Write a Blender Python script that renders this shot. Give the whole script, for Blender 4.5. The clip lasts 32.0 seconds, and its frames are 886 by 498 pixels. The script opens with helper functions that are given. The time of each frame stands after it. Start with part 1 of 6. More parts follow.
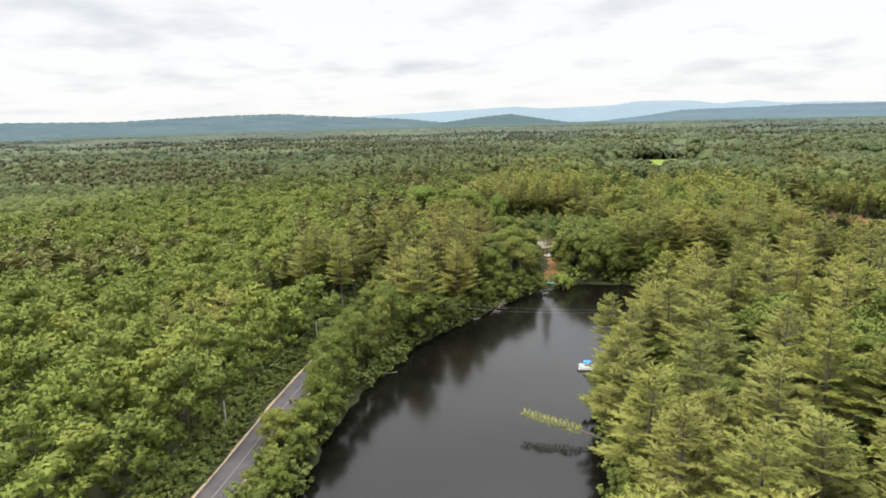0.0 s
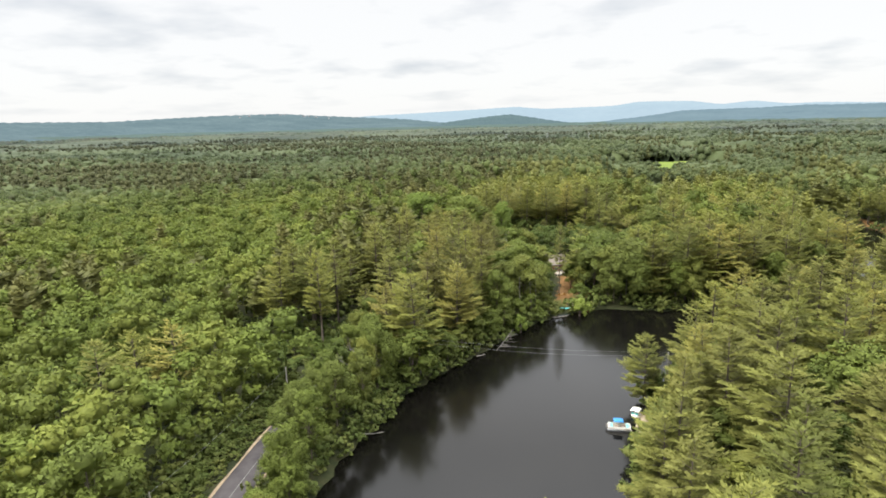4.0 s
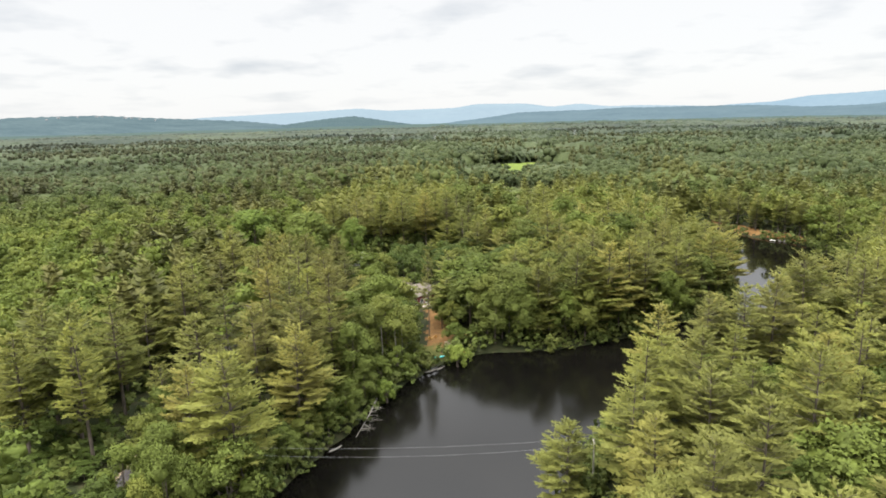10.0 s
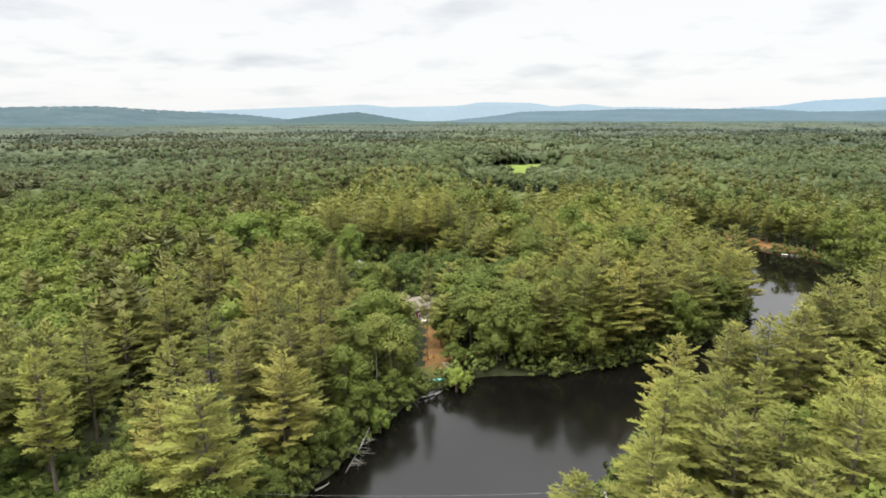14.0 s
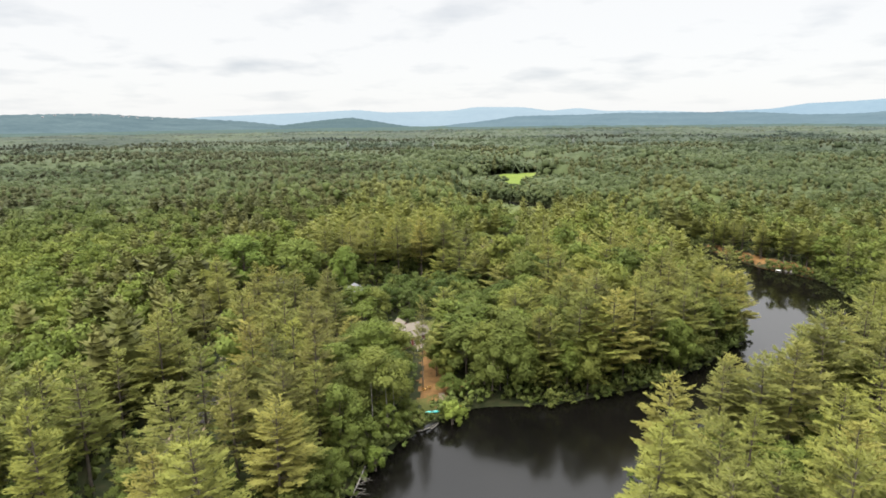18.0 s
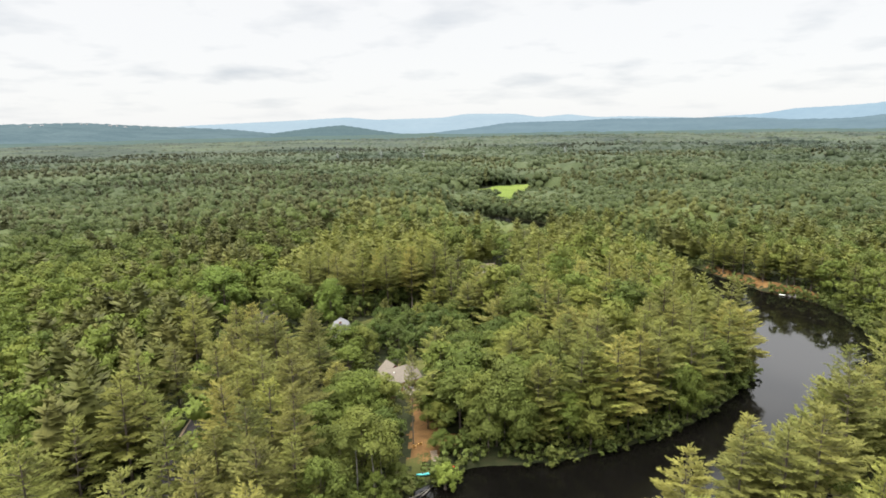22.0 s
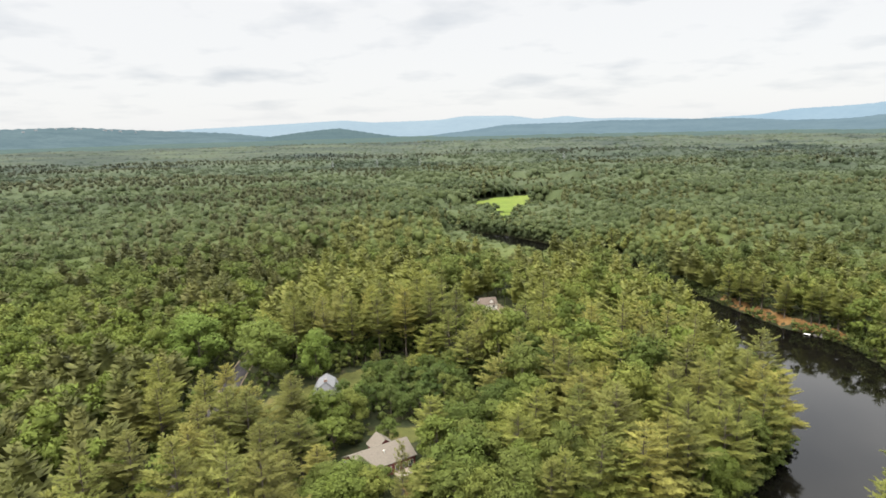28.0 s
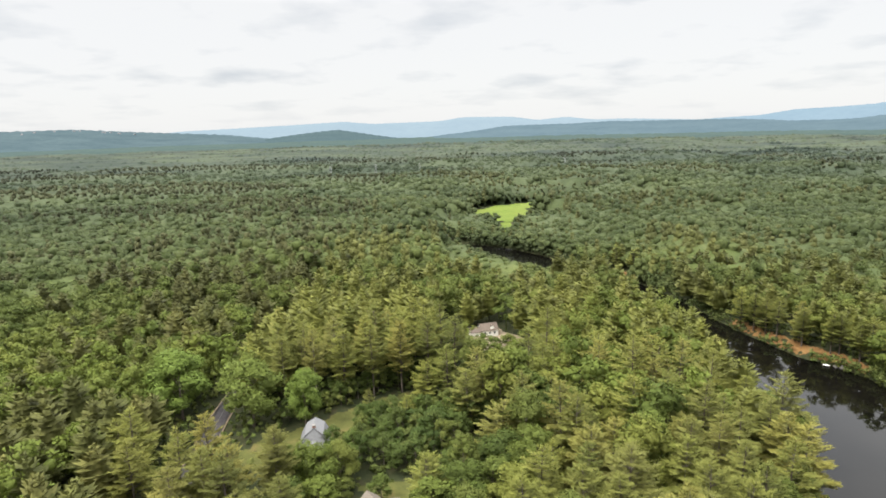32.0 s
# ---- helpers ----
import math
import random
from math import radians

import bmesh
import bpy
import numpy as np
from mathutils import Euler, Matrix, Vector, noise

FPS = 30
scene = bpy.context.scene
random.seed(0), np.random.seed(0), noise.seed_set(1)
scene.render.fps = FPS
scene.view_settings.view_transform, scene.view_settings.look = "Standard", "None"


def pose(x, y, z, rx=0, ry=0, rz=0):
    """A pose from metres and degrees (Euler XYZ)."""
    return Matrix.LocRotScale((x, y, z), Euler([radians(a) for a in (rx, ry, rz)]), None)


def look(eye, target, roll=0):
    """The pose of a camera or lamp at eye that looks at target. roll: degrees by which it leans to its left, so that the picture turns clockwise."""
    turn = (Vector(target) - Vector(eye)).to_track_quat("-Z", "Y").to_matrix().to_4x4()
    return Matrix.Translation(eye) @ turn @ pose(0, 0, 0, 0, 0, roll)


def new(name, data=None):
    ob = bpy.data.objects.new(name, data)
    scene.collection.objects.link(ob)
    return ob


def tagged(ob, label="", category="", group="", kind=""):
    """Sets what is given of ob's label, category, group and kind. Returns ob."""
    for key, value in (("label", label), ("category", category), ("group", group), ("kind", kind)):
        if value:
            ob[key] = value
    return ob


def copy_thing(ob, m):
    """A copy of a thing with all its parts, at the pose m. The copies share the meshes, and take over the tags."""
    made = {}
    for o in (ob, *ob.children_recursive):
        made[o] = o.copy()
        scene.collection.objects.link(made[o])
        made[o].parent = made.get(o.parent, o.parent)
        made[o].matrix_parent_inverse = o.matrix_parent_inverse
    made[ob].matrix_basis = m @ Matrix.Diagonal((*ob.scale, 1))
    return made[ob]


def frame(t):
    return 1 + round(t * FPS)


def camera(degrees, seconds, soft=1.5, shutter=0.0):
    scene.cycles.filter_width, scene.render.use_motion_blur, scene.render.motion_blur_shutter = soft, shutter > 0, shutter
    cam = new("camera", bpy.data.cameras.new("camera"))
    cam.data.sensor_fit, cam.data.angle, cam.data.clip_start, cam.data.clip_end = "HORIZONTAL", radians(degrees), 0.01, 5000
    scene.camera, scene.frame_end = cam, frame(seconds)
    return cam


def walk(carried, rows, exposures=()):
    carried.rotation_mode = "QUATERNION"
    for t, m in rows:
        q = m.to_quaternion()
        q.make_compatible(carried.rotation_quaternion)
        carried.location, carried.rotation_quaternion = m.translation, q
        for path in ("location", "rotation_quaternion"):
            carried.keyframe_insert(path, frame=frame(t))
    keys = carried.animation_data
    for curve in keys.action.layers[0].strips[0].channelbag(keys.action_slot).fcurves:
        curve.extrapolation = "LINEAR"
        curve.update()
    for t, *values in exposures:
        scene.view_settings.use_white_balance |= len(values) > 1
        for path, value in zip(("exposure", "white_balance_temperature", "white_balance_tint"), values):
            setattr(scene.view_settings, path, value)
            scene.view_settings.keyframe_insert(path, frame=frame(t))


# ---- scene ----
# ---------------------------------------------------------------- camera
cam = camera(70.79, 32.0, soft=1.7)
PATH = [
    (0, pose(12.16, -129.77, 57.30, 78.286, 1.479, 14.994)),
    (1, pose(10.50, -122.45, 57.47, 78.167, 1.457, 15.092)),
    (2, pose(8.56, -115.75, 57.18, 78.281, 1.431, 15.027)),
    (3, pose(7.02, -108.96, 57.35, 78.212, 1.401, 15.106)),
    (3.5, pose(6.27, -105.86, 57.51, 78.290, 1.392, 15.118)),
    (5.5, pose(2.41, -92.08, 57.43, 78.269, 1.398, 14.285)),
    (6, pose(1.65, -88.89, 57.53, 78.276, 1.425, 14.341)),
    (7, pose(-0.09, -82.57, 57.87, 78.266, 1.518, 14.382)),
    (7.5, pose(-0.85, -79.24, 58.11, 78.208, 1.559, 14.284)),
    (8, pose(-1.45, -75.63, 58.08, 78.167, 1.588, 10.463)),
    (8.5, pose(-1.67, -71.80, 58.05, 78.067, 1.602, 5.275)),
    (9, pose(-1.95, -68.10, 57.80, 78.110, 1.594, 2.255)),
    (9.5, pose(-2.15, -64.46, 57.51, 78.152, 1.545, 0.766)),
    (10, pose(-2.31, -60.75, 57.43, 78.125, 1.440, 0.953)),
    (10.5, pose(-2.39, -57.24, 57.52, 78.201, 1.277, 1.432)),
    (11, pose(-2.22, -54.51, 57.72, 78.293, 1.074, 1.693)),
    (12, pose(-2.19, -51.66, 57.77, 78.206, 0.646, 2.385)),
    (13, pose(-2.41, -51.17, 58.60, 77.939, 0.338, 1.957)),
    (13.5, pose(-2.42, -51.18, 59.21, 77.886, 0.267, 1.338)),
    (15.5, pose(-2.37, -51.54, 61.95, 77.941, 0.310, 1.227)),
    (16, pose(-2.38, -51.66, 62.78, 77.957, 0.354, 1.140)),
    (17, pose(-2.18, -51.18, 64.49, 78.044, 0.495, 1.080)),
    (18, pose(-2.12, -49.85, 66.05, 78.245, 0.661, 0.811)),
    (19, pose(-2.08, -47.42, 67.56, 78.458, 0.805, 0.474)),
    (20, pose(-1.82, -44.23, 69.24, 78.557, 0.898, 0.246)),
    (21, pose(-1.74, -40.79, 70.84, 78.683, 0.970, 0.112)),
    (22, pose(-1.86, -37.33, 72.44, 78.769, 1.024, -0.024)),
    (23, pose(-2.12, -33.65, 74.13, 78.812, 1.074, -0.175)),
    (24, pose(-1.95, -29.91, 75.72, 78.884, 1.125, -0.232)),
    (25, pose(-1.70, -26.38, 77.50, 78.856, 1.176, -0.236)),
    (25.5, pose(-1.61, -24.47, 78.29, 78.890, 1.203, -0.248)),
    (27.5, pose(-1.08, -16.76, 81.58, 78.893, 1.317, -0.268)),
    (28, pose(-1.12, -14.80, 82.46, 78.853, 1.342, -0.291)),
    (29, pose(-1.04, -11.06, 84.15, 78.876, 1.379, -0.414)),
    (30, pose(-0.67, -7.31, 86.00, 78.852, 1.411, -0.354)),
    (31, pose(-0.35, -3.60, 87.71, 78.824, 1.436, -0.301)),
    (32, pose(0.00, 0.00, 89.35, 78.873, 1.455, -0.286)),
]
walk(cam, PATH, ((0.0, 1.13), (14.0, 1.11), (22.0, 1.09), (27.0, 1.05), (32.0, 1.04)))

# ---------------------------------------------------------------- light
SUN_ELEVATION, SUN_AZIMUTH = 54.0, 240.0   # degrees above the horizon; clockwise from +y


def build_world():
    world = bpy.data.worlds.new("sky")
    scene.world = world
    world.use_nodes = True
    nt = world.node_tree
    nt.nodes.clear()
    N = nt.nodes.new
    L = nt.links.new
    out, bg = N("ShaderNodeOutputWorld"), N("ShaderNodeBackground")
    sky = N("ShaderNodeTexSky")
    sky.sky_type, sky.sun_disc = "NISHITA", False
    sky.sun_elevation, sky.sun_rotation = radians(SUN_ELEVATION), radians(SUN_AZIMUTH)
    co, sep = N("ShaderNodeTexCoord"), N("ShaderNodeSeparateXYZ")
    L(co.outputs["Generated"], sep.inputs[0])

    def calc(op, a, b=None, c=None):
        n = N("ShaderNodeMath")
        n.operation = op
        for k, v in enumerate((a, b, c)):
            if v is None:
                continue
            if isinstance(v, (int, float)):
                n.inputs[k].default_value = v
            else:
                L(v, n.inputs[k])
        return n.outputs[0]

    up = calc("MAXIMUM", sep.outputs[2], 0.0)
    den = calc("ADD", up, 0.16)
    vec = N("ShaderNodeCombineXYZ")
    L(calc("DIVIDE", sep.outputs[0], den), vec.inputs[0])
    L(calc("DIVIDE", sep.outputs[1], den), vec.inputs[1])

    def cloud(scale, detail, rough, shift):
        m = N("ShaderNodeMapping")
        m.inputs["Location"].default_value = (shift, shift * 0.7, 0)
        L(vec.outputs[0], m.inputs[0])
        n = N("ShaderNodeTexNoise")
        n.inputs["Scale"].default_value, n.inputs["Detail"].default_value = scale, detail
        n.inputs["Roughness"].default_value = rough
        L(m.outputs[0], n.inputs["Vector"])
        return n.outputs[0]

    big, small = cloud(0.8, 4, 0.5, 3.1), cloud(2.3, 5, 0.5, 7.7)
    mix = calc("ADD", calc("MULTIPLY", big, 0.45), calc("MULTIPLY", small, 0.55))
    ramp = N("ShaderNodeValToRGB")
    ramp.color_ramp.elements[0].position, ramp.color_ramp.elements[0].color = 0.33, (0.70, 0.73, 0.77, 1)
    ramp.color_ramp.elements[1].position, ramp.color_ramp.elements[1].color = 0.50, (0.965, 0.965, 0.965, 1)
    L(mix, ramp.inputs[0])
    # overcast skies grow brighter towards the zenith
    lift = []
    for z0, z1, gain in ((0.18, 0.34, 1.1), (0.50, 0.95, 7.6)):
        zen = N("ShaderNodeMapRange")
        zen.inputs["From Min"].default_value, zen.inputs["From Max"].default_value = z0, z1
        zen.inputs["To Min"].default_value, zen.inputs["To Max"].default_value = 0.0, gain
        L(sep.outputs[2], zen.inputs[0])
        lift.append(zen.outputs[0])
    gain = calc("ADD", calc("ADD", lift[0], lift[1]), 1.0)
    bright = N("ShaderNodeVectorMath")
    bright.operation = "SCALE"
    L(ramp.outputs[0], bright.inputs[0])
    L(gain, bright.inputs["Scale"])
    # a pale band of haze over the horizon
    haze = N("ShaderNodeMapRange")
    haze.inputs["From Min"].default_value, haze.inputs["From Max"].default_value = 0.0, 0.075
    haze.inputs["To Min"].default_value, haze.inputs["To Max"].default_value = 0.75, 0.0
    L(sep.outputs[2], haze.inputs[0])
    hmix = N("ShaderNodeMix")
    hmix.data_type = "RGBA"
    L(haze.outputs[0], hmix.inputs["Factor"])
    L(bright.outputs[0], hmix.inputs[6])
    hmix.inputs[7].default_value = (0.95, 0.955, 0.955, 1)
    scale = N("ShaderNodeVectorMath")
    scale.operation = "SCALE"
    scale.inputs["Scale"].default_value = 0.1
    L(sky.outputs[0], scale.inputs[0])
    both = N("ShaderNodeMix")
    both.data_type = "RGBA"
    both.inputs["Factor"].default_value = 0.88
    L(scale.outputs[0], both.inputs[6])
    L(hmix.outputs[2], both.inputs[7])
    L(both.outputs[2], bg.inputs[0])
    bg.inputs[1].default_value = 0.5
    L(bg.outputs[0], out.inputs[0])


build_world()
sun_data = bpy.data.lights.new("sun", "SUN")
sun_data.energy, sun_data.angle, sun_data.color = 2.3, radians(24), (1.0, 0.955, 0.85)
sun = new("sun", sun_data)
_a, _e = radians(SUN_AZIMUTH), radians(SUN_ELEVATION)
sun.matrix_world = look((math.sin(_a) * math.cos(_e) * 300, math.cos(_a) * math.cos(_e) * 300, math.sin(_e) * 300), (0, 0, 0))
scene.view_settings.exposure = 1.1

# ---------------------------------------------------------------- materials


class Nodes:
    """A node material with a principled shader, and short ways to wire it."""

    def __init__(self, name, rough=0.7, spec=0.3, metal=0.0):
        self.mat = bpy.data.materials.new(name)
        self.mat.use_nodes = True
        self.tree = self.mat.node_tree
        self.bsdf = self.tree.nodes["Principled BSDF"]
        self.out = self.tree.nodes["Material Output"]
        self.bsdf.inputs["Roughness"].default_value = rough
        self.bsdf.inputs["Specular IOR Level"].default_value = spec
        self.bsdf.inputs["Metallic"].default_value = metal
        self.co = self.add("ShaderNodeTexCoord")

    def add(self, kind):
        return self.tree.nodes.new(kind)

    def link(self, a, b):
        self.tree.links.new(a, b)

    def noise(self, scale, detail=4.0, rough=0.55, stretch=None, where="Object"):
        n = self.add("ShaderNodeTexNoise")
        n.inputs["Scale"].default_value, n.inputs["Detail"].default_value, n.inputs["Roughness"].default_value = scale, detail, rough
        src = self.co.outputs[where]
        if stretch:
            m = self.add("ShaderNodeMapping")
            m.inputs["Scale"].default_value = stretch
            self.link(src, m.inputs[0])
            src = m.outputs[0]
        self.link(src, n.inputs["Vector"])
        return n.outputs[0]

    def ramp(self, value, *stops):
        r = self.add("ShaderNodeValToRGB")
        e = r.color_ramp.elements
        while len(e) < len(stops):
            e.new(0.5)
        for k, (p, c) in enumerate(stops):
            e[k].position, e[k].color = p, (*c, 1)
        self.link(value, r.inputs[0])
        return r.outputs[0]

    def mix(self, fac, a, b, mode="MIX"):
        m = self.add("ShaderNodeMix")
        m.data_type, m.blend_type = "RGBA", mode
        for v, s in ((fac, m.inputs["Factor"]), (a, m.inputs[6]), (b, m.inputs[7])):
            if isinstance(v, (int, float)):
                s.default_value = v
            elif isinstance(v, tuple):
                s.default_value = (*v, 1)
            else:
                self.link(v, s)
        return m.outputs[2]

    def color(self, c):
        if isinstance(c, tuple):
            self.bsdf.inputs["Base Color"].default_value = (*c, 1)
        else:
            self.link(c, self.bsdf.inputs["Base Color"])
        return self

    def bump(self, value, strength=0.4, distance=0.05):
        b = self.add("ShaderNodeBump")
        b.inputs["Strength"].default_value, b.inputs["Distance"].default_value = strength, distance
        self.link(value, b.inputs["Height"])
        self.link(b.outputs[0], self.bsdf.inputs["Normal"])
        return self


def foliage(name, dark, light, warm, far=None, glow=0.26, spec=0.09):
    """Leaves: hue varies from tree to tree and from leaf to leaf; some light passes through them. With far given, shade
    and haze of distance are painted into the base colour.
    """
    n = Nodes(name, rough=0.6, spec=spec)
    leaf = n.add("ShaderNodeNewGeometry").outputs["Random Per Island"]
    if far is None:
        tree = n.add("ShaderNodeObjectInfo").outputs["Random"]
    else:
        at = n.add("ShaderNodeAttribute")
        at.attribute_name = "vary"
        tree = at.outputs["Fac"]
    base = n.mix(n.ramp(leaf, (0.0, (0.42, 0.42, 0.42)), (1.0, (0.74, 0.74, 0.74))), dark, light)
    base = n.mix(n.ramp(tree, (0.0, (0, 0, 0)), (0.55, (0.25, 0.25, 0.25)), (1.0, (1, 1, 1) if far is None else (0.6, 0.6, 0.6))), base, warm)
    q = 1.0 if far is None else 0.6
    tones = [(p, tuple(1 + q * (c - 1) for c in col)) for p, col in ((0.0, (0.70, 0.74, 0.80)), (0.3, (1.14, 1.14, 1.06)), (0.5, (0.94, 0.96, 0.98)), (0.75, (0.78, 0.80, 0.84)), (1.0, (1.12, 1.10, 1.02)))]
    base = n.mix(1.0, base, n.ramp(tree, *tones), "MULTIPLY")
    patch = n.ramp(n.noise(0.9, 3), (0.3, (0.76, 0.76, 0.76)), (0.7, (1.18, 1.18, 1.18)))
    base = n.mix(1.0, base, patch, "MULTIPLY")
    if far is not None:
        # painted distance: base colour turns darker and bluer away from the origin
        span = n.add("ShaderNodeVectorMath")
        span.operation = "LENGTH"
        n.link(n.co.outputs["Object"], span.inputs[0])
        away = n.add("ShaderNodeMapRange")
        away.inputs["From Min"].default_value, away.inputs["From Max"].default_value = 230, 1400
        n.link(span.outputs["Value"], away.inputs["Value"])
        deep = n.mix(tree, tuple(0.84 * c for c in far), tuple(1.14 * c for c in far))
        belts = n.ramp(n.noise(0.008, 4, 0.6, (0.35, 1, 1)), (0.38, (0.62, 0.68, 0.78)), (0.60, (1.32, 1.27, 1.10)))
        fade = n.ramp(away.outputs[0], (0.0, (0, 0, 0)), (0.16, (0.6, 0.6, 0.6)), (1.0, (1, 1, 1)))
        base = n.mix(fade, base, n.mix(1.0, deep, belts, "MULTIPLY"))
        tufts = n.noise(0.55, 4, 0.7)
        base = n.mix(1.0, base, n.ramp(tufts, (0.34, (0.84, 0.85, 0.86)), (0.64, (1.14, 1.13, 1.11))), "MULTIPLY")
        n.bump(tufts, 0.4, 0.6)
    n.color(base)
    tr = n.add("ShaderNodeBsdfTranslucent")
    n.link(base, tr.inputs[0])
    ms = n.add("ShaderNodeMixShader")
    ms.inputs[0].default_value = glow
    n.link(n.bsdf.outputs[0], ms.inputs[1])
    n.link(tr.outputs[0], ms.inputs[2])
    n.link(ms.outputs[0], n.out.inputs[0])
    return n.mat


PINE = ((0.122, 0.130, 0.031), (0.190, 0.200, 0.048), (0.214, 0.204, 0.056))
BROAD = ((0.040, 0.055, 0.012), (0.090, 0.115, 0.022), (0.116, 0.126, 0.027))
WOOD_PINE, WOOD_BROAD = [tuple(1.02 * c for c in q) for q in PINE[:2]] + [(0.182, 0.182, 0.050)], [tuple(1.22 * c for c in q) for q in BROAD]
SCRUB = ((0.044, 0.060, 0.015), (0.094, 0.122, 0.030), (0.122, 0.128, 0.036))
# tones the woods fade to far off, shade and haze painted in
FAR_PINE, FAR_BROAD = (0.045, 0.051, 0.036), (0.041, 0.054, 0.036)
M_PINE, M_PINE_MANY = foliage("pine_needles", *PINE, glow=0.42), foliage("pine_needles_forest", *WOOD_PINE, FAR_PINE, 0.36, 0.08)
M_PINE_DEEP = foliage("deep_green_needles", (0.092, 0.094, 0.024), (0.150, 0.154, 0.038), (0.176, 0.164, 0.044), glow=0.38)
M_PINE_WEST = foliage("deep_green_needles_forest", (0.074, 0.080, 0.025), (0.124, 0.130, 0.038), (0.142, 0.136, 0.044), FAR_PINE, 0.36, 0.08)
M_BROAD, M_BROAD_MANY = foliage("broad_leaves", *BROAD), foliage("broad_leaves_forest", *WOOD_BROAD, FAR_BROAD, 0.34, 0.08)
M_MAPLE = foliage("maple_leaves", (0.056, 0.086, 0.017), (0.112, 0.152, 0.030), (0.126, 0.150, 0.032))
M_BRIGHT = foliage("bright_leaves", (0.070, 0.105, 0.018), (0.135, 0.185, 0.032), (0.150, 0.180, 0.034))
M_DARK = foliage("dark_leaves", (0.032, 0.048, 0.012), (0.070, 0.098, 0.021), (0.090, 0.106, 0.026))
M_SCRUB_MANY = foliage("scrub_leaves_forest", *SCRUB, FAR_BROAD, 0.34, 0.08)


def bark(name, a, b):
    n = Nodes(name, rough=0.9, spec=0.15)
    g = n.noise(3.0, 5, 0.6, (1, 1, 0.25))
    n.color(n.ramp(g, (0.3, a), (0.7, b))).bump(g, 0.6, 0.03)
    return n.mat


M_BARK = bark("grey_brown_bark", (0.045, 0.036, 0.028), (0.125, 0.105, 0.085))
M_BIRCH = bark("pale_bark", (0.09, 0.083, 0.072), (0.20, 0.185, 0.165))
M_DEAD = bark("bleached_dead_wood", (0.08, 0.073, 0.063), (0.19, 0.175, 0.152))


def soil(name, stops, scale=0.35):
    n = Nodes(name, rough=0.95, spec=0.1)
    c = n.ramp(n.noise(scale, 6, 0.6), *stops)
    fine = n.noise(9.0, 4)
    c = n.mix(1.0, c, n.ramp(fine, (0.25, (0.6, 0.6, 0.6)), (0.75, (1.3, 1.3, 1.3))), "MULTIPLY")
    n.color(c).bump(fine, 0.5, 0.08)
    return n.mat


M_FLOOR = soil("forest_floor", ((0.3, (0.012, 0.016, 0.007)), (0.5, (0.021, 0.025, 0.010)), (0.75, (0.038, 0.032, 0.016))))
M_NEEDLES = soil("fallen_pine_needles", ((0.3, (0.074, 0.040, 0.016)), (0.55, (0.142, 0.078, 0.029)), (0.8, (0.155, 0.108, 0.050))))
M_LAWN = soil("mown_grass", ((0.3, (0.038, 0.042, 0.012)), (0.55, (0.062, 0.064, 0.018)), (0.8, (0.104, 0.076, 0.032))), 0.2)
M_FIELD = soil("hay_field_grass", ((0.3, (0.060, 0.088, 0.014)), (0.55, (0.082, 0.108, 0.018)), (0.8, (0.098, 0.100, 0.028))), 0.03)
M_SAND = soil("sandy_soil", ((0.3, (0.14, 0.11, 0.075)), (0.6, (0.24, 0.195, 0.14)), (0.8, (0.29, 0.25, 0.19))))


def asphalt():
    n = Nodes("weathered_asphalt", rough=0.85, spec=0.2)
    fine = n.noise(30.0, 3)
    c = n.ramp(n.noise(0.5, 5), (0.3, (0.026, 0.023, 0.024)), (0.7, (0.046, 0.041, 0.041)))
    n.color(n.mix(1.0, c, n.ramp(fine, (0.3, (0.8, 0.8, 0.8)), (0.7, (1.15, 1.15, 1.15))), "MULTIPLY")).bump(fine, 0.3, 0.01)
    return n.mat


def plain(name, c, rough=0.6, spec=0.3, metal=0.0, vary=0.12, scale=1.5):
    n = Nodes(name, rough, spec, metal)
    lo, hi = tuple(v * (1 - vary) for v in c), tuple(min(1, v * (1 + vary)) for v in c)
    g = n.noise(scale, 5, 0.6)
    n.color(n.ramp(g, (0.3, lo), (0.7, hi))).bump(n.noise(scale * 12, 3), 0.12, 0.01)
    return n.mat


def water():
    """Still water: ruffled by the wind in the open reach, calm in the sheltered bend to the east."""
    n = Nodes("dark_river_water", rough=0.10, spec=0.5)
    n.bsdf.inputs["IOR"].default_value = 1.33
    n.color(n.ramp(n.noise(0.05, 3), (0.3, (0.0016, 0.0015, 0.0013)), (0.7, (0.0030, 0.0027, 0.0022))))
    at = n.add("ShaderNodeSeparateXYZ")
    n.link(n.co.outputs["Object"], at.inputs[0])
    calm = n.add("ShaderNodeMapRange")
    calm.inputs["From Min"].default_value, calm.inputs["From Max"].default_value = 45.0, 100.0
    calm.inputs["To Min"].default_value, calm.inputs["To Max"].default_value = 0.13, 0.045
    n.link(at.outputs[0], calm.inputs["Value"])
    n.link(calm.outputs[0], n.bsdf.inputs["Roughness"])
    a, b = n.noise(0.8, 3, 0.5, (1, 0.5, 1)), n.noise(0.12, 2)
    m = n.add("ShaderNodeMath")
    m.operation = "MULTIPLY"
    n.link(a, m.inputs[0])
    n.link(b, m.inputs[1])
    return n.bump(m.outputs[0], 0.03, 0.1).mat


M_ROAD, M_WATER = asphalt(), water()
M_GRAVEL = soil("pale_gravel_shoulder", ((0.3, (0.13, 0.10, 0.065)), (0.6, (0.20, 0.155, 0.105)), (0.8, (0.25, 0.21, 0.15))), 0.8)


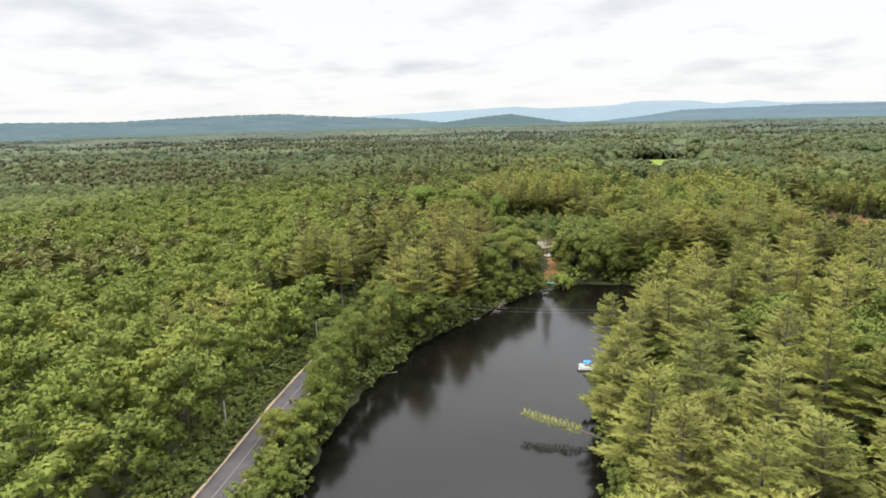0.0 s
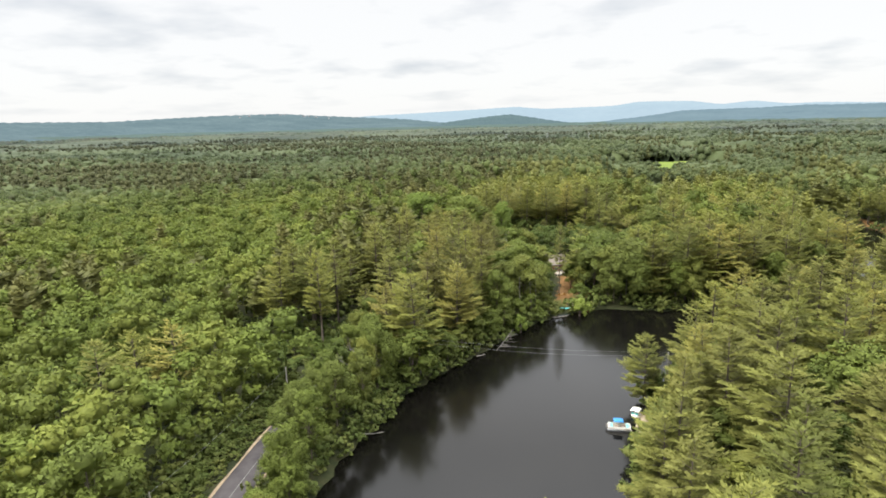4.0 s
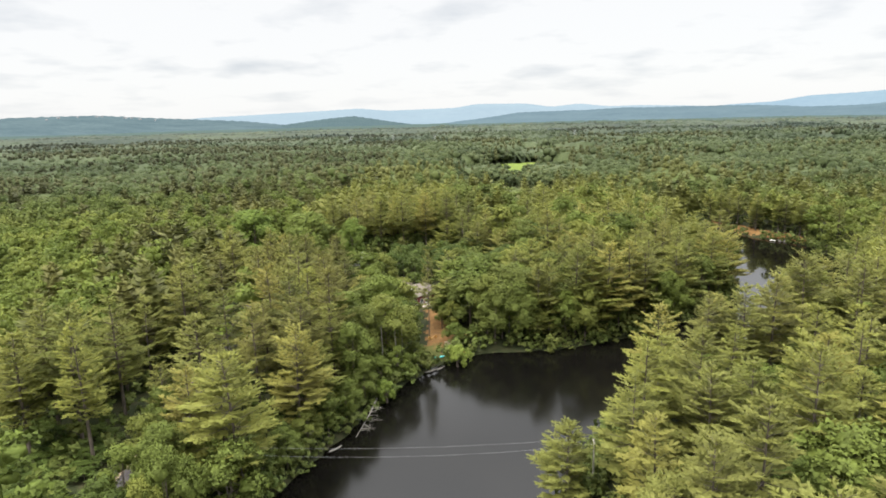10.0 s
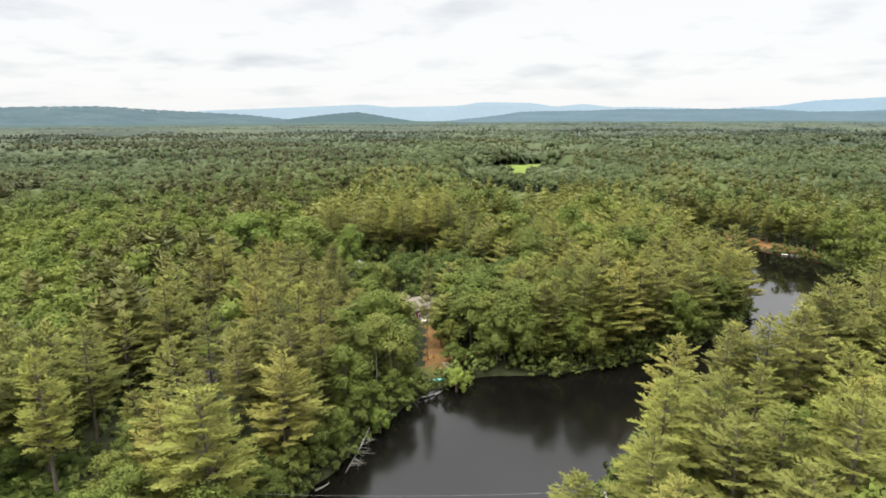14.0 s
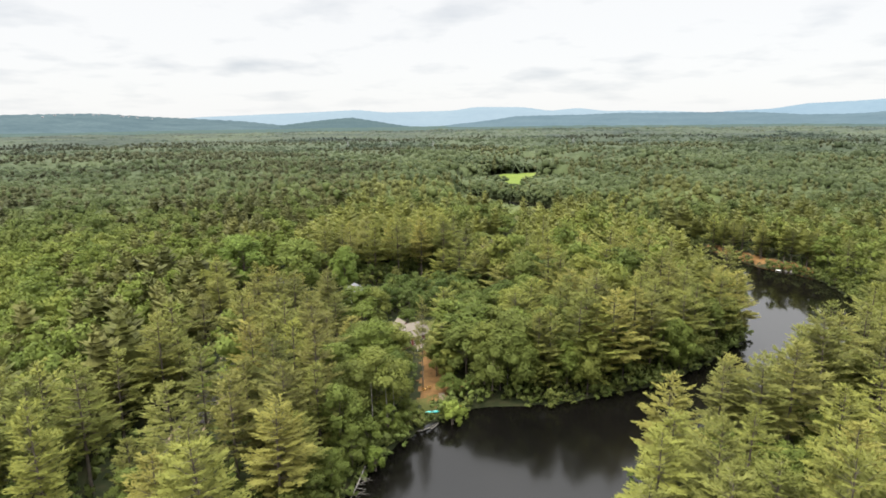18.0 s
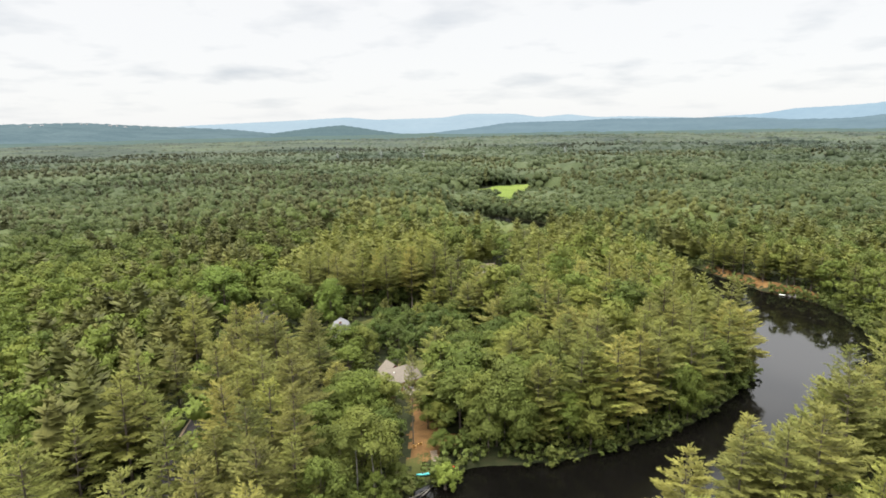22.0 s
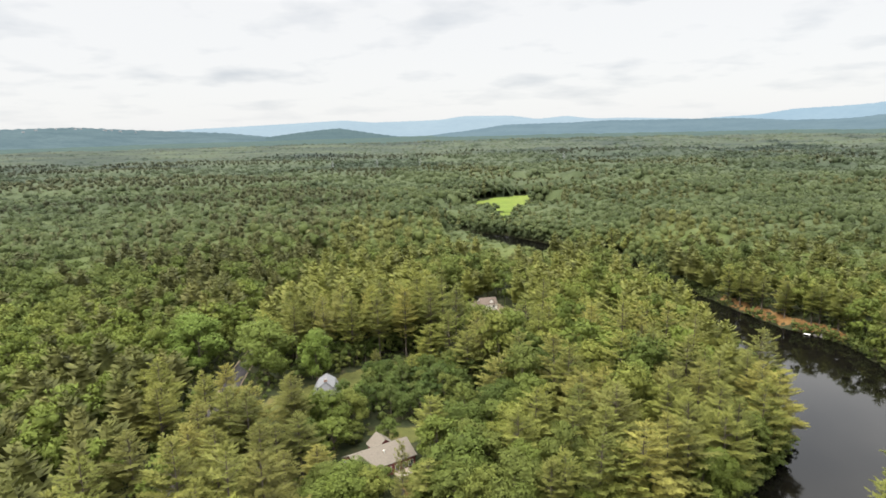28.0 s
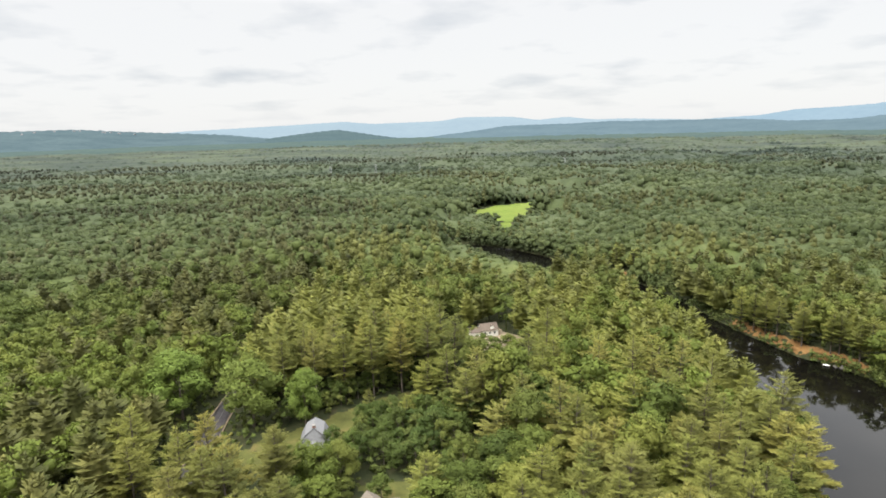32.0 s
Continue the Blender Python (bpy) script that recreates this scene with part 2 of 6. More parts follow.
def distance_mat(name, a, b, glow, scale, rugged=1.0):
    """Hills in the distance: the haze of bright air is painted in as a glowing colour."""
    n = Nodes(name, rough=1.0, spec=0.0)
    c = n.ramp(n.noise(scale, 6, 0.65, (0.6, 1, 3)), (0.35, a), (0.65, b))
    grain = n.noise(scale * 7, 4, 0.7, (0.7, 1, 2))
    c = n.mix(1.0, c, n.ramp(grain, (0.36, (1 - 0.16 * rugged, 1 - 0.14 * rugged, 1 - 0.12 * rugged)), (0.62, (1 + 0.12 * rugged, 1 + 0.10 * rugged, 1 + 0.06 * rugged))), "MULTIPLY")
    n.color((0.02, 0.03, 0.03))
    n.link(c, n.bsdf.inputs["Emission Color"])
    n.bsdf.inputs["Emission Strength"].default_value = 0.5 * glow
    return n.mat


# ---------------------------------------------------------------- plan
# the two banks of the river, from the south to the north
WEST_BANK = [(-20, -420), (-25, -200), (-32, -95), (-34.6, -46.6), (-37.6, -29.7), (-38.3, -11.6), (-37, 0), (-35.5, 15), (-32, 26),
             (-26.5, 37.5), (-22, 50), (-15, 67), (-8.5, 75.6), (1.5, 84), (10, 85.8), (21, 86.3), (35, 91), (45, 95.5), (55, 101), (66, 110),
             (76, 119.5), (87, 133), (93, 150), (96, 170), (97, 195), (97, 225), (95, 262), (88, 305), (76, 338), (58, 366), (39, 395), (28, 425), (5, 450), (-60, 470)]
EAST_BANK = [(-60, 492), (10, 478), (46, 452), (64, 426), (84, 396), (103, 362), (115, 320), (121, 285), (124, 260), (129.5, 238), (133, 224),
             (141.5, 213), (146, 200), (145, 185), (142, 168), (138, 152), (132, 137), (115, 119), (95, 104), (75, 88.5), (60, 76), (45, 64.5),
             (33, 53), (22, 41), (15.5, 30), (12.5, 20), (11.5, 13), (10.5, 8), (10, 0), (11, -15), (13, -33), (14, -60), (16, -140), (20, -420)]
RIVER = np.array(WEST_BANK + EAST_BANK, float)
ROAD = np.array([(-38, -150), (-41.5, -85), (-45.5, -50), (-48.8, -28), (-51.5, -5), (-55, 40), (-60, 90), (-65.5, 135), (-69, 165), (-71, 185), (-71, 230), (-64, 300)], float)


def seg_dist(x, y, pts):
    """Distance of many points from a polyline."""
    d = np.full(np.shape(x), 1e9)
    for (ax, ay), (bx, by) in zip(pts[:-1], pts[1:]):
        vx, vy = bx - ax, by - ay
        s = np.clip(((x - ax) * vx + (y - ay) * vy) / (vx * vx + vy * vy), 0, 1)
        d = np.minimum(d, np.hypot(x - ax - s * vx, y - ay - s * vy))
    return d


def inside(x, y, poly):
    r = np.zeros(np.shape(x), bool)
    px, py = poly[:, 0], poly[:, 1]
    for k in range(len(poly)):
        x0, y0, x1, y1 = px[k - 1], py[k - 1], px[k], py[k]
        if y0 != y1:
            r ^= ((y0 > y) != (y1 > y)) & (x < (x1 - x0) * (y - y0) / (y1 - y0) + x0)
    return r


def shore(x, y):
    """Metres from the waterline: positive on land."""
    x, y = np.asarray(x, float), np.asarray(y, float)
    d = seg_dist(x, y, np.vstack([RIVER, RIVER[:1]]))
    d = d + 0.7 * np.sin(x * 0.9 + 1.3 * np.sin(y * 0.31)) * np.cos(y * 0.7)
    return np.where(inside(x, y, RIVER), -d, d)


def wavy(x, y):
    return (np.sin(x * 0.031 + 1.7) * np.cos(y * 0.027 - 0.4) + 0.5 * np.sin(x * 0.083 + y * 0.061) + 0.25 * np.sin(x * 0.23 - y * 0.19 + 2.0)
            + 0.12 * np.sin(x * 0.61 + y * 0.47))


def ground_z(x, y):
    x, y = np.asarray(x, float), np.asarray(y, float)
    d = shore(x, y)
    s = np.clip(d / 9.0, 0, 1)
    land = 0.02 + 2.5 * s * s * (3 - 2 * s) + 0.7 * s * wavy(x, y)
    w = np.clip(-d / 6.0, 0, 1)
    return np.where(d > 0, land, -0.03 - 1.6 * w)


def mesh_of(name, v, f, mat, smooth=False, extra=None, normals=None):
    """A mesh from arrays of places and of triangles or quads."""
    v, f = np.asarray(v, np.float32), np.asarray(f, np.int32)
    me = bpy.data.meshes.new(name)
    me.vertices.add(len(v))
    me.vertices.foreach_set("co", v.ravel())
    k = f.shape[1]
    me.loops.add(f.size)
    me.loops.foreach_set("vertex_index", f.ravel())
    me.polygons.add(len(f))
    me.polygons.foreach_set("loop_start", np.arange(0, f.size, k, dtype=np.int32))
    me.polygons.foreach_set("loop_total", np.full(len(f), k, np.int32))
    if smooth:
        me.polygons.foreach_set("use_smooth", np.ones(len(f), bool))
    if mat is not None:
        me.materials.append(mat)
    if extra is not None:
        at = me.attributes.new("vary", "FLOAT", "POINT")
        at.data.foreach_set("value", np.asarray(extra, np.float32))
    me.update(calc_edges=True)
    if normals is not None:
        me.polygons.foreach_set("use_smooth", np.ones(len(f), bool))
        me.normals_split_custom_set_from_vertices(np.asarray(normals, np.float32))
    return me


def grid_faces(nx, ny):
    i = np.arange(nx * ny).reshape(ny, nx)
    return np.stack([i[:-1, :-1], i[:-1, 1:], i[1:, 1:], i[1:, :-1]], -1).reshape(-1, 4)


def part(name, data, parent, label=""):
    """One mesh under a thing or under a part."""
    ob = new(name, data)
    ob.parent = parent
    return tagged(ob, label)


# ---------------------------------------------------------------- ground, water, road


def axis_steps(lo, hi, step, far_lo, far_hi, grow=1.16):
    mid = list(np.arange(lo, hi + 0.1, step))
    a, s = [lo], step
    while a[-1] > far_lo:
        s *= grow
        a.append(a[-1] - s)
    b, s = [hi], step
    while b[-1] < far_hi:
        s *= grow
        b.append(b[-1] + s)
    return np.array(a[:0:-1] + mid + b[1:])


gx, gy = axis_steps(-110, 165, 2.4, -4800, 4800), axis_steps(-130, 500, 2.4, -900, 4800)
X, Y = np.meshgrid(gx, gy)
ground = new("ground", mesh_of("ground", np.stack([X, Y, ground_z(X, Y)], -1).reshape(-1, 3), grid_faces(len(gx), len(gy)), M_FLOOR, True))
tagged(ground, "dark forest floor of leaf litter and low plants", "ground", kind="structure")

wx, wy = np.linspace(-170, 175, 40), np.linspace(-430, 500, 60)
X, Y = np.meshgrid(wx, wy)
river = new("water", mesh_of("water", np.stack([X, Y, 0 * X], -1).reshape(-1, 3), grid_faces(40, 60), M_WATER, True))
tagged(river, "still dark brown river water mirroring trees and sky", "water", kind="structure")


def smooth_line(pts, step):
    pts = np.asarray(pts, float)
    s = np.r_[0, np.cumsum(np.hypot(*np.diff(pts, axis=0).T))]
    k = np.arange(0, s[-1], step)
    out = np.stack([np.interp(k, s, pts[:, 0]), np.interp(k, s, pts[:, 1])], 1)
    for _ in range(6):
        out[1:-1] = (out[:-2] + 2 * out[1:-1] + out[2:]) / 4
    return out


def ribbon(line, offs, lift, wave=0.0):
    """A strip along a line, from one offset to the other, draped on the ground, with its cut edges."""
    t = np.gradient(line, axis=0)
    t /= np.hypot(*t.T)[:, None]
    side = np.stack([t[:, 1], -t[:, 0]], 1)
    cols, z0 = [], ground_z(line[:, 0], line[:, 1])
    for _ in range(8):
        z0 = np.convolve(np.pad(z0, 2, "edge"), np.ones(5) / 5, "valid")
    for k, o in enumerate(offs):
        w = wave * np.sin(np.arange(len(line)) * 0.9 + k * 2.1) * (1 if k in (0, len(offs) - 1) else 0)
        p = line + side * (o + w)[:, None] if np.ndim(w) else line + side * o
        cols.append(np.c_[p, z0 + lift])
    edge_a, edge_b = cols[0] - (0, 0, 0.6), cols[-1] - (0, 0, 0.6)
    v = np.stack([edge_a, *cols, edge_b], 1)
    return v.reshape(-1, 3), grid_faces(v.shape[1], v.shape[0])


ROAD_LINE = smooth_line(ROAD, 2.0)
road = new("road", mesh_of("road", *ribbon(ROAD_LINE, (-2.7, -1.3, 0.0, 1.3, 2.7), 0.28), M_ROAD))
tagged(road, "narrow weathered grey asphalt road through the trees", "road", kind="structure")
for name, offs in (("shoulder_1", (-3.2, -2.65)), ("shoulder_2", (2.65, 3.1))):
    sh = new(name, mesh_of(name, *ribbon(ROAD_LINE, offs, 0.26, 0.12), M_GRAVEL))
    tagged(sh, "pale sandy gravel shoulder beside the road", "road shoulder", kind="structure")
M_LINE = plain("worn_white_road_paint", (0.10, 0.097, 0.092), 0.8, vary=0.35, scale=3)
line_mark = new("road_marking", mesh_of("road_marking", *ribbon(ROAD_LINE, (-0.06, 0.06), 0.285), M_LINE))
tagged(line_mark, "worn pale centre line on the asphalt", "road marking", kind="structure")


def patch(name, ring, mat, lift, label, category, step=0.8, rim=0.5):
    """A patch of other ground cover, draped over the ground, with an uneven rim."""
    ring = np.asarray(ring, float)
    (x0, y0), (x1, y1) = ring.min(0) - step, ring.max(0) + step
    xs, ys = np.arange(x0, x1, step), np.arange(y0, y1, step)
    X, Y = np.meshgrid(xs, ys)
    keep = inside(X + rim * np.sin(Y * 1.1 + X * 0.4), Y + rim * np.cos(X * 1.3 - Y * 0.5), ring)
    f = grid_faces(len(xs), len(ys))
    f = f[keep.ravel()[f].all(1)]
    used, f = np.unique(f, return_inverse=True)
    v = np.stack([X, Y, ground_z(X, Y) + lift], -1).reshape(-1, 3)[used]
    ob = new(name, mesh_of(name, v, f.reshape(-1, 4), mat, True))
    return tagged(ob, label, category, kind="structure")


CLEARING = [(-10.5, 84), (-4, 83.5), (-2.5, 89), (2, 92), (3, 95), (-3, 98), (-4.5, 108), (-6, 117), (-12.5, 117), (-11, 106), (-11.5, 95)]
LAWN_HOUSE = [(-24, 138.5), (-14, 133.5), (-8, 134), (-2, 139), (-3, 144.5), (-13, 143), (-22, 141)]
LAWN_STRIP = [(-60, 154), (-53, 166.5), (-45.5, 171), (-37.5, 177.5), (-24, 191), (-9, 198), (-7.5, 187), (-23, 178.5), (-28.5, 168), (-31, 160), (-42, 152), (-52, 149)]
FIELD = [(28, 645), (26, 600), (35, 566), (52, 556), (74, 552), (86, 578), (94, 648), (150, 722), (241, 832), (107, 712), (60, 682)]
FIELD_STRIP = [(50, 562), (46, 520), (43, 484), (50, 468), (58, 500), (66, 556)]
FAR_LANDING = [(98, 369), (103.5, 358), (107, 348), (112, 351), (109, 361), (103, 373)]
FAR_BANK = [(124.5, 264), (129.5, 241), (134, 226), (142.5, 214), (147, 204), (151, 207), (147.5, 219.5), (140.5, 230.5), (136, 244), (129.5, 265)]
GRASS_BANK = [(-17, 69), (-9, 77), (-3, 82.3), (-2.5, 87), (-9, 89), (-14, 80)]
NORTH_YARD = [(2, 236), (14, 228), (30, 236), (34, 246), (20, 262), (4, 250)]
patch("clearing", CLEARING, M_NEEDLES, 0.05, "bare ground under pines covered with orange needles", "ground")
patch("house_lawn", LAWN_HOUSE, M_LAWN, 0.05, "dry mown grass behind the grey-roofed house", "lawn")
patch("lawn", LAWN_STRIP, M_LAWN, 0.05, "long mown grass strip round the small white house", "lawn")
patch("field", FIELD, M_FIELD, 0.5, "bright green hay field among the woods", "field", 5.0, 3.0)
patch("field_strip", FIELD_STRIP, M_FIELD, 0.4, "green strip of grass from the hay field to the river", "field", 3.0, 2.0)
patch("far_bank", FAR_BANK, M_NEEDLES, 0.06, "bare orange needle ground on the far river bank", "ground")
patch("grass_bank", GRASS_BANK, M_LAWN, 0.05, "rough grass on the bank below the clearing", "lawn", 0.6, 0.4)
patch("far_landing", FAR_LANDING, M_NEEDLES, 0.06, "bare reddish bank at a landing up the river", "ground")
patch("north_yard", NORTH_YARD, M_SAND, 0.06, "pale sandy yard round a house in the woods", "ground")
BEACH = [(9.4, 3), (10.0, 16), (12.5, 18.5), (16, 13), (15, 4)]
patch("beach", BEACH, M_SAND, 0.04, "small sandy beach at the water's edge", "beach", 0.5, 0.3)

# ---------------------------------------------------------------- distant hills
HILL_EYE = (0.0, -45.0)


def hill(name, profile, far, eye_z, deep, mat, label, rough):
    """A range of hills: azimuth and elevation of its skyline in degrees, its distance, and the run of its slope to the plain."""
    az = np.linspace(profile[0][0], profile[-1][0], 240)
    el = np.interp(az, [p[0] for p in profile], [p[1] for p in profile])
    k = np.ones(5) / 5
    el = np.convolve(np.pad(el, 2, "edge"), k, "valid")
    top = eye_z + far * np.tan(np.radians(el))
    top = top + rough * (np.sin(az * 9.0) + 0.6 * np.sin(az * 23 + 1) + 0.5 * np.sin(az * 51 + 2) + 0.4 * np.sin(az * 97))
    rows, a = [], np.radians(az)
    for s in np.linspace(0, 1, 9):
        d = far - deep * (1 - s)
        z = 4 + (top - 4) * (s * s * (3 - 2 * s)) + rough * 2.5 * np.sin(az * 3.1 + s * 7) * s * (1 - s)
        rows.append(np.stack([HILL_EYE[0] + d * np.sin(a), HILL_EYE[1] + d * np.cos(a), z], -1))
    rows.append(rows[-1] * (1, 1, 0) + np.stack([60 * np.sin(a), 60 * np.cos(a), 0 * a], -1))
    v = np.stack(rows)
    ob = new(name, mesh_of(name, v.reshape(-1, 3), grid_faces(len(az), len(rows)), mat, True))
    return tagged(ob, label, "hills", kind="structure")


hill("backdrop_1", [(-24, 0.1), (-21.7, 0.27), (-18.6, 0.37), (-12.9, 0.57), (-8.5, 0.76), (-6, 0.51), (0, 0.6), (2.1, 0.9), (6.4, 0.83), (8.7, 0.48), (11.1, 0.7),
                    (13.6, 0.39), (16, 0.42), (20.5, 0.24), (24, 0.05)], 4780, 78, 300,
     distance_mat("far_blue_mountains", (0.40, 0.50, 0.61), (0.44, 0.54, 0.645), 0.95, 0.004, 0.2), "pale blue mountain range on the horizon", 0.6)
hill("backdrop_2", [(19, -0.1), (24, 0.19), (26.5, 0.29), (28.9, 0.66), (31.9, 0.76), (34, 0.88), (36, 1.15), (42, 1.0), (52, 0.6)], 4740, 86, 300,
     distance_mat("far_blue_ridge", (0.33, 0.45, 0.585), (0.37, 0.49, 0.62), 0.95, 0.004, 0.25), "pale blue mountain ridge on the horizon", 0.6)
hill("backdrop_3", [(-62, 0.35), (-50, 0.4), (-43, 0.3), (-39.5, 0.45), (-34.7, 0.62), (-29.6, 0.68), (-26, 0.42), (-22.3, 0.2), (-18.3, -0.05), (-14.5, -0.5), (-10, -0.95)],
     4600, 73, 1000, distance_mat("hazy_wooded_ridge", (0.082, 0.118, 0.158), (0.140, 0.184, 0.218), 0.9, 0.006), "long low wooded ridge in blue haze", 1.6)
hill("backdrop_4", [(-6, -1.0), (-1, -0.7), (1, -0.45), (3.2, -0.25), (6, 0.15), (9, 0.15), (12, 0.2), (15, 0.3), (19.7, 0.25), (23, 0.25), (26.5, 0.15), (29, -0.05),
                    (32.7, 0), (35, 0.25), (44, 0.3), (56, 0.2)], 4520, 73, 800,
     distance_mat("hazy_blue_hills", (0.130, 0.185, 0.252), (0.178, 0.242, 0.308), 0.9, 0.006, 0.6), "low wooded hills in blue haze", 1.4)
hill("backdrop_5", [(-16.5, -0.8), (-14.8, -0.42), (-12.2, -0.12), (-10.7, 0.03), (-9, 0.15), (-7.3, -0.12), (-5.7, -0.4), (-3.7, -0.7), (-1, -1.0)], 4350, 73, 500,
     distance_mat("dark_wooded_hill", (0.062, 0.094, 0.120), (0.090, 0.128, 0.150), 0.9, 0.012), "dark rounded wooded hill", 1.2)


# ---------------------------------------------------------------- trees


def unit(a):
    return a / (np.linalg.norm(a, axis=-1, keepdims=True) + 1e-9)


def facing(v, n):
    """Turns each triangle so that its front looks along the normal given for it; one normal a corner."""
    g = np.cross(v[:, 1] - v[:, 0], v[:, 2] - v[:, 0])
    back = (g * n).sum(-1) < 0
    v[back] = v[back][:, ::-1]
    return v.reshape(-1, 3), np.repeat(n, 3, 0)


def blades(base, way, length, width, normal, rng):
    """Narrow triangles that point along way: tufts of needles."""
    side = unit(np.cross(way, rng.normal(size=way.shape) * 0.32 + (0, 0, 1)))
    w = (width / 2)[:, None] * side
    return facing(np.stack([base - w, base + w, base + way * length[:, None]], 1), normal)


def flakes(centre, lie, size, normal, rng):
    """Small three-cornered leaf sprays that lie across lie."""
    a = unit(np.cross(lie, rng.normal(size=lie.shape)))
    b = np.cross(lie, a)
    s = size[:, None]
    j = rng.uniform(0.7, 1.3, (len(centre), 3, 1))
    return facing(np.stack([centre + a * s * j[:, 0], centre + (-0.5 * a + 0.8 * b) * s * j[:, 1], centre + (-0.5 * a - 0.8 * b) * s * j[:, 2]], 1), normal)


def tri_faces(v):
    return np.arange(len(v)).reshape(-1, 3)


def join(*pieces):
    """Pieces of places, triangles and normals as one."""
    vs, fs, ns, n = [], [], [], 0
    for v, f, m in pieces:
        vs.append(v)
        fs.append(f + n)
        ns.append(m)
        n += len(v)
    return np.concatenate(vs), np.concatenate(fs), np.concatenate(ns)


def tube(p, r, sides=5):
    """A tapered stick through points p with radii r: places, triangles and normals."""
    p, r = np.asarray(p, float), np.asarray(r, float)
    t = unit(np.gradient(p, axis=0))
    a = unit(np.cross(t, (0.31, 0.77, 0.2)))
    b = np.cross(t, a)
    ang = np.linspace(0, 2 * np.pi, sides, endpoint=False)
    out = a[:, None] * np.cos(ang)[None, :, None] + b[:, None] * np.sin(ang)[None, :, None]
    ring = p[:, None] + r[:, None, None] * out
    i = np.arange(len(p) * sides).reshape(len(p), sides)
    j = np.roll(i, -1, 1)
    f = np.concatenate([np.stack([i[:-1], j[:-1], j[1:]], -1).reshape(-1, 3), np.stack([i[:-1], j[1:], i[1:]], -1).reshape(-1, 3)])
    return ring.reshape(-1, 3), f, out.reshape(-1, 3)


def blob(rng, sides=7, rings=4, wild=0.25):
    """A lumpy closed shape of radius one."""
    v = [np.array([[0, 0, -1.0]])]
    for k in range(1, rings):
        th = np.pi * k / rings - np.pi / 2
        a = np.linspace(0, 2 * np.pi, sides, endpoint=False) + 0.4 * k
        v.append(np.stack([np.cos(th) * np.cos(a), np.cos(th) * np.sin(a), np.full(sides, np.sin(th))], -1))
    v.append(np.array([[0, 0, 1.0]]))
    v = np.concatenate(v)
    v *= 1 + wild * rng.uniform(-1, 1, (len(v), 1))
    f, last = [], len(v) - 1
    for s in range(sides):
        n = (s + 1) % sides
        f.append((0, 1 + n, 1 + s))
        for k in range(rings - 2):
            a, b = 1 + k * sides, 1 + (k + 1) * sides
            f += [(a + s, a + n, b + n), (a + s, b + n, b + s)]
        a = 1 + (rings - 2) * sides
        f.append((a + s, a + n, last))
    return v, np.array(f)


def bough_sprays(ln, root, a, rng, dense, lift):
    """The side shoots of one bough: their roots, ways and lengths, in a flat fan that turns up towards its tip."""
    out, across = np.array([math.cos(a), math.sin(a), 0]), np.array([-math.sin(a), math.cos(a), 0])
    n = max(4, int(ln * 2.6 * dense))
    u = np.linspace(0.24, 1.0, n) ** 0.85 + rng.normal(0, 0.02, n)
    side = np.where(np.arange(n) % 2 == 0, 1.0, -1.0)
    on = root + out * (u * ln)[:, None] + np.array([0, 0, 1.0]) * (ln * (lift * u + 0.16 * u ** 3))[:, None]
    g = side * rng.uniform(0.6, 1.15, n) * (1.15 - 0.5 * u)
    g[-1] *= 0.2
    way = out * np.cos(g)[:, None] + across * np.sin(g)[:, None] + np.array([0, 0, 1.0]) * (0.12 + 0.45 * lift + rng.normal(0, 0.07, n))[:, None]
    return on, unit(way), (0.45 + 0.40 * ln * (1.22 - u)) * rng.uniform(0.75, 1.2, n), np.repeat(out[None], n, 0)


PINE_FORM = ([0, 0.08, 0.20, 0.38, 0.58, 0.76, 0.90, 1.0], [0.54, 0.88, 1.0, 0.94, 0.75, 0.52, 0.28, 0.07])


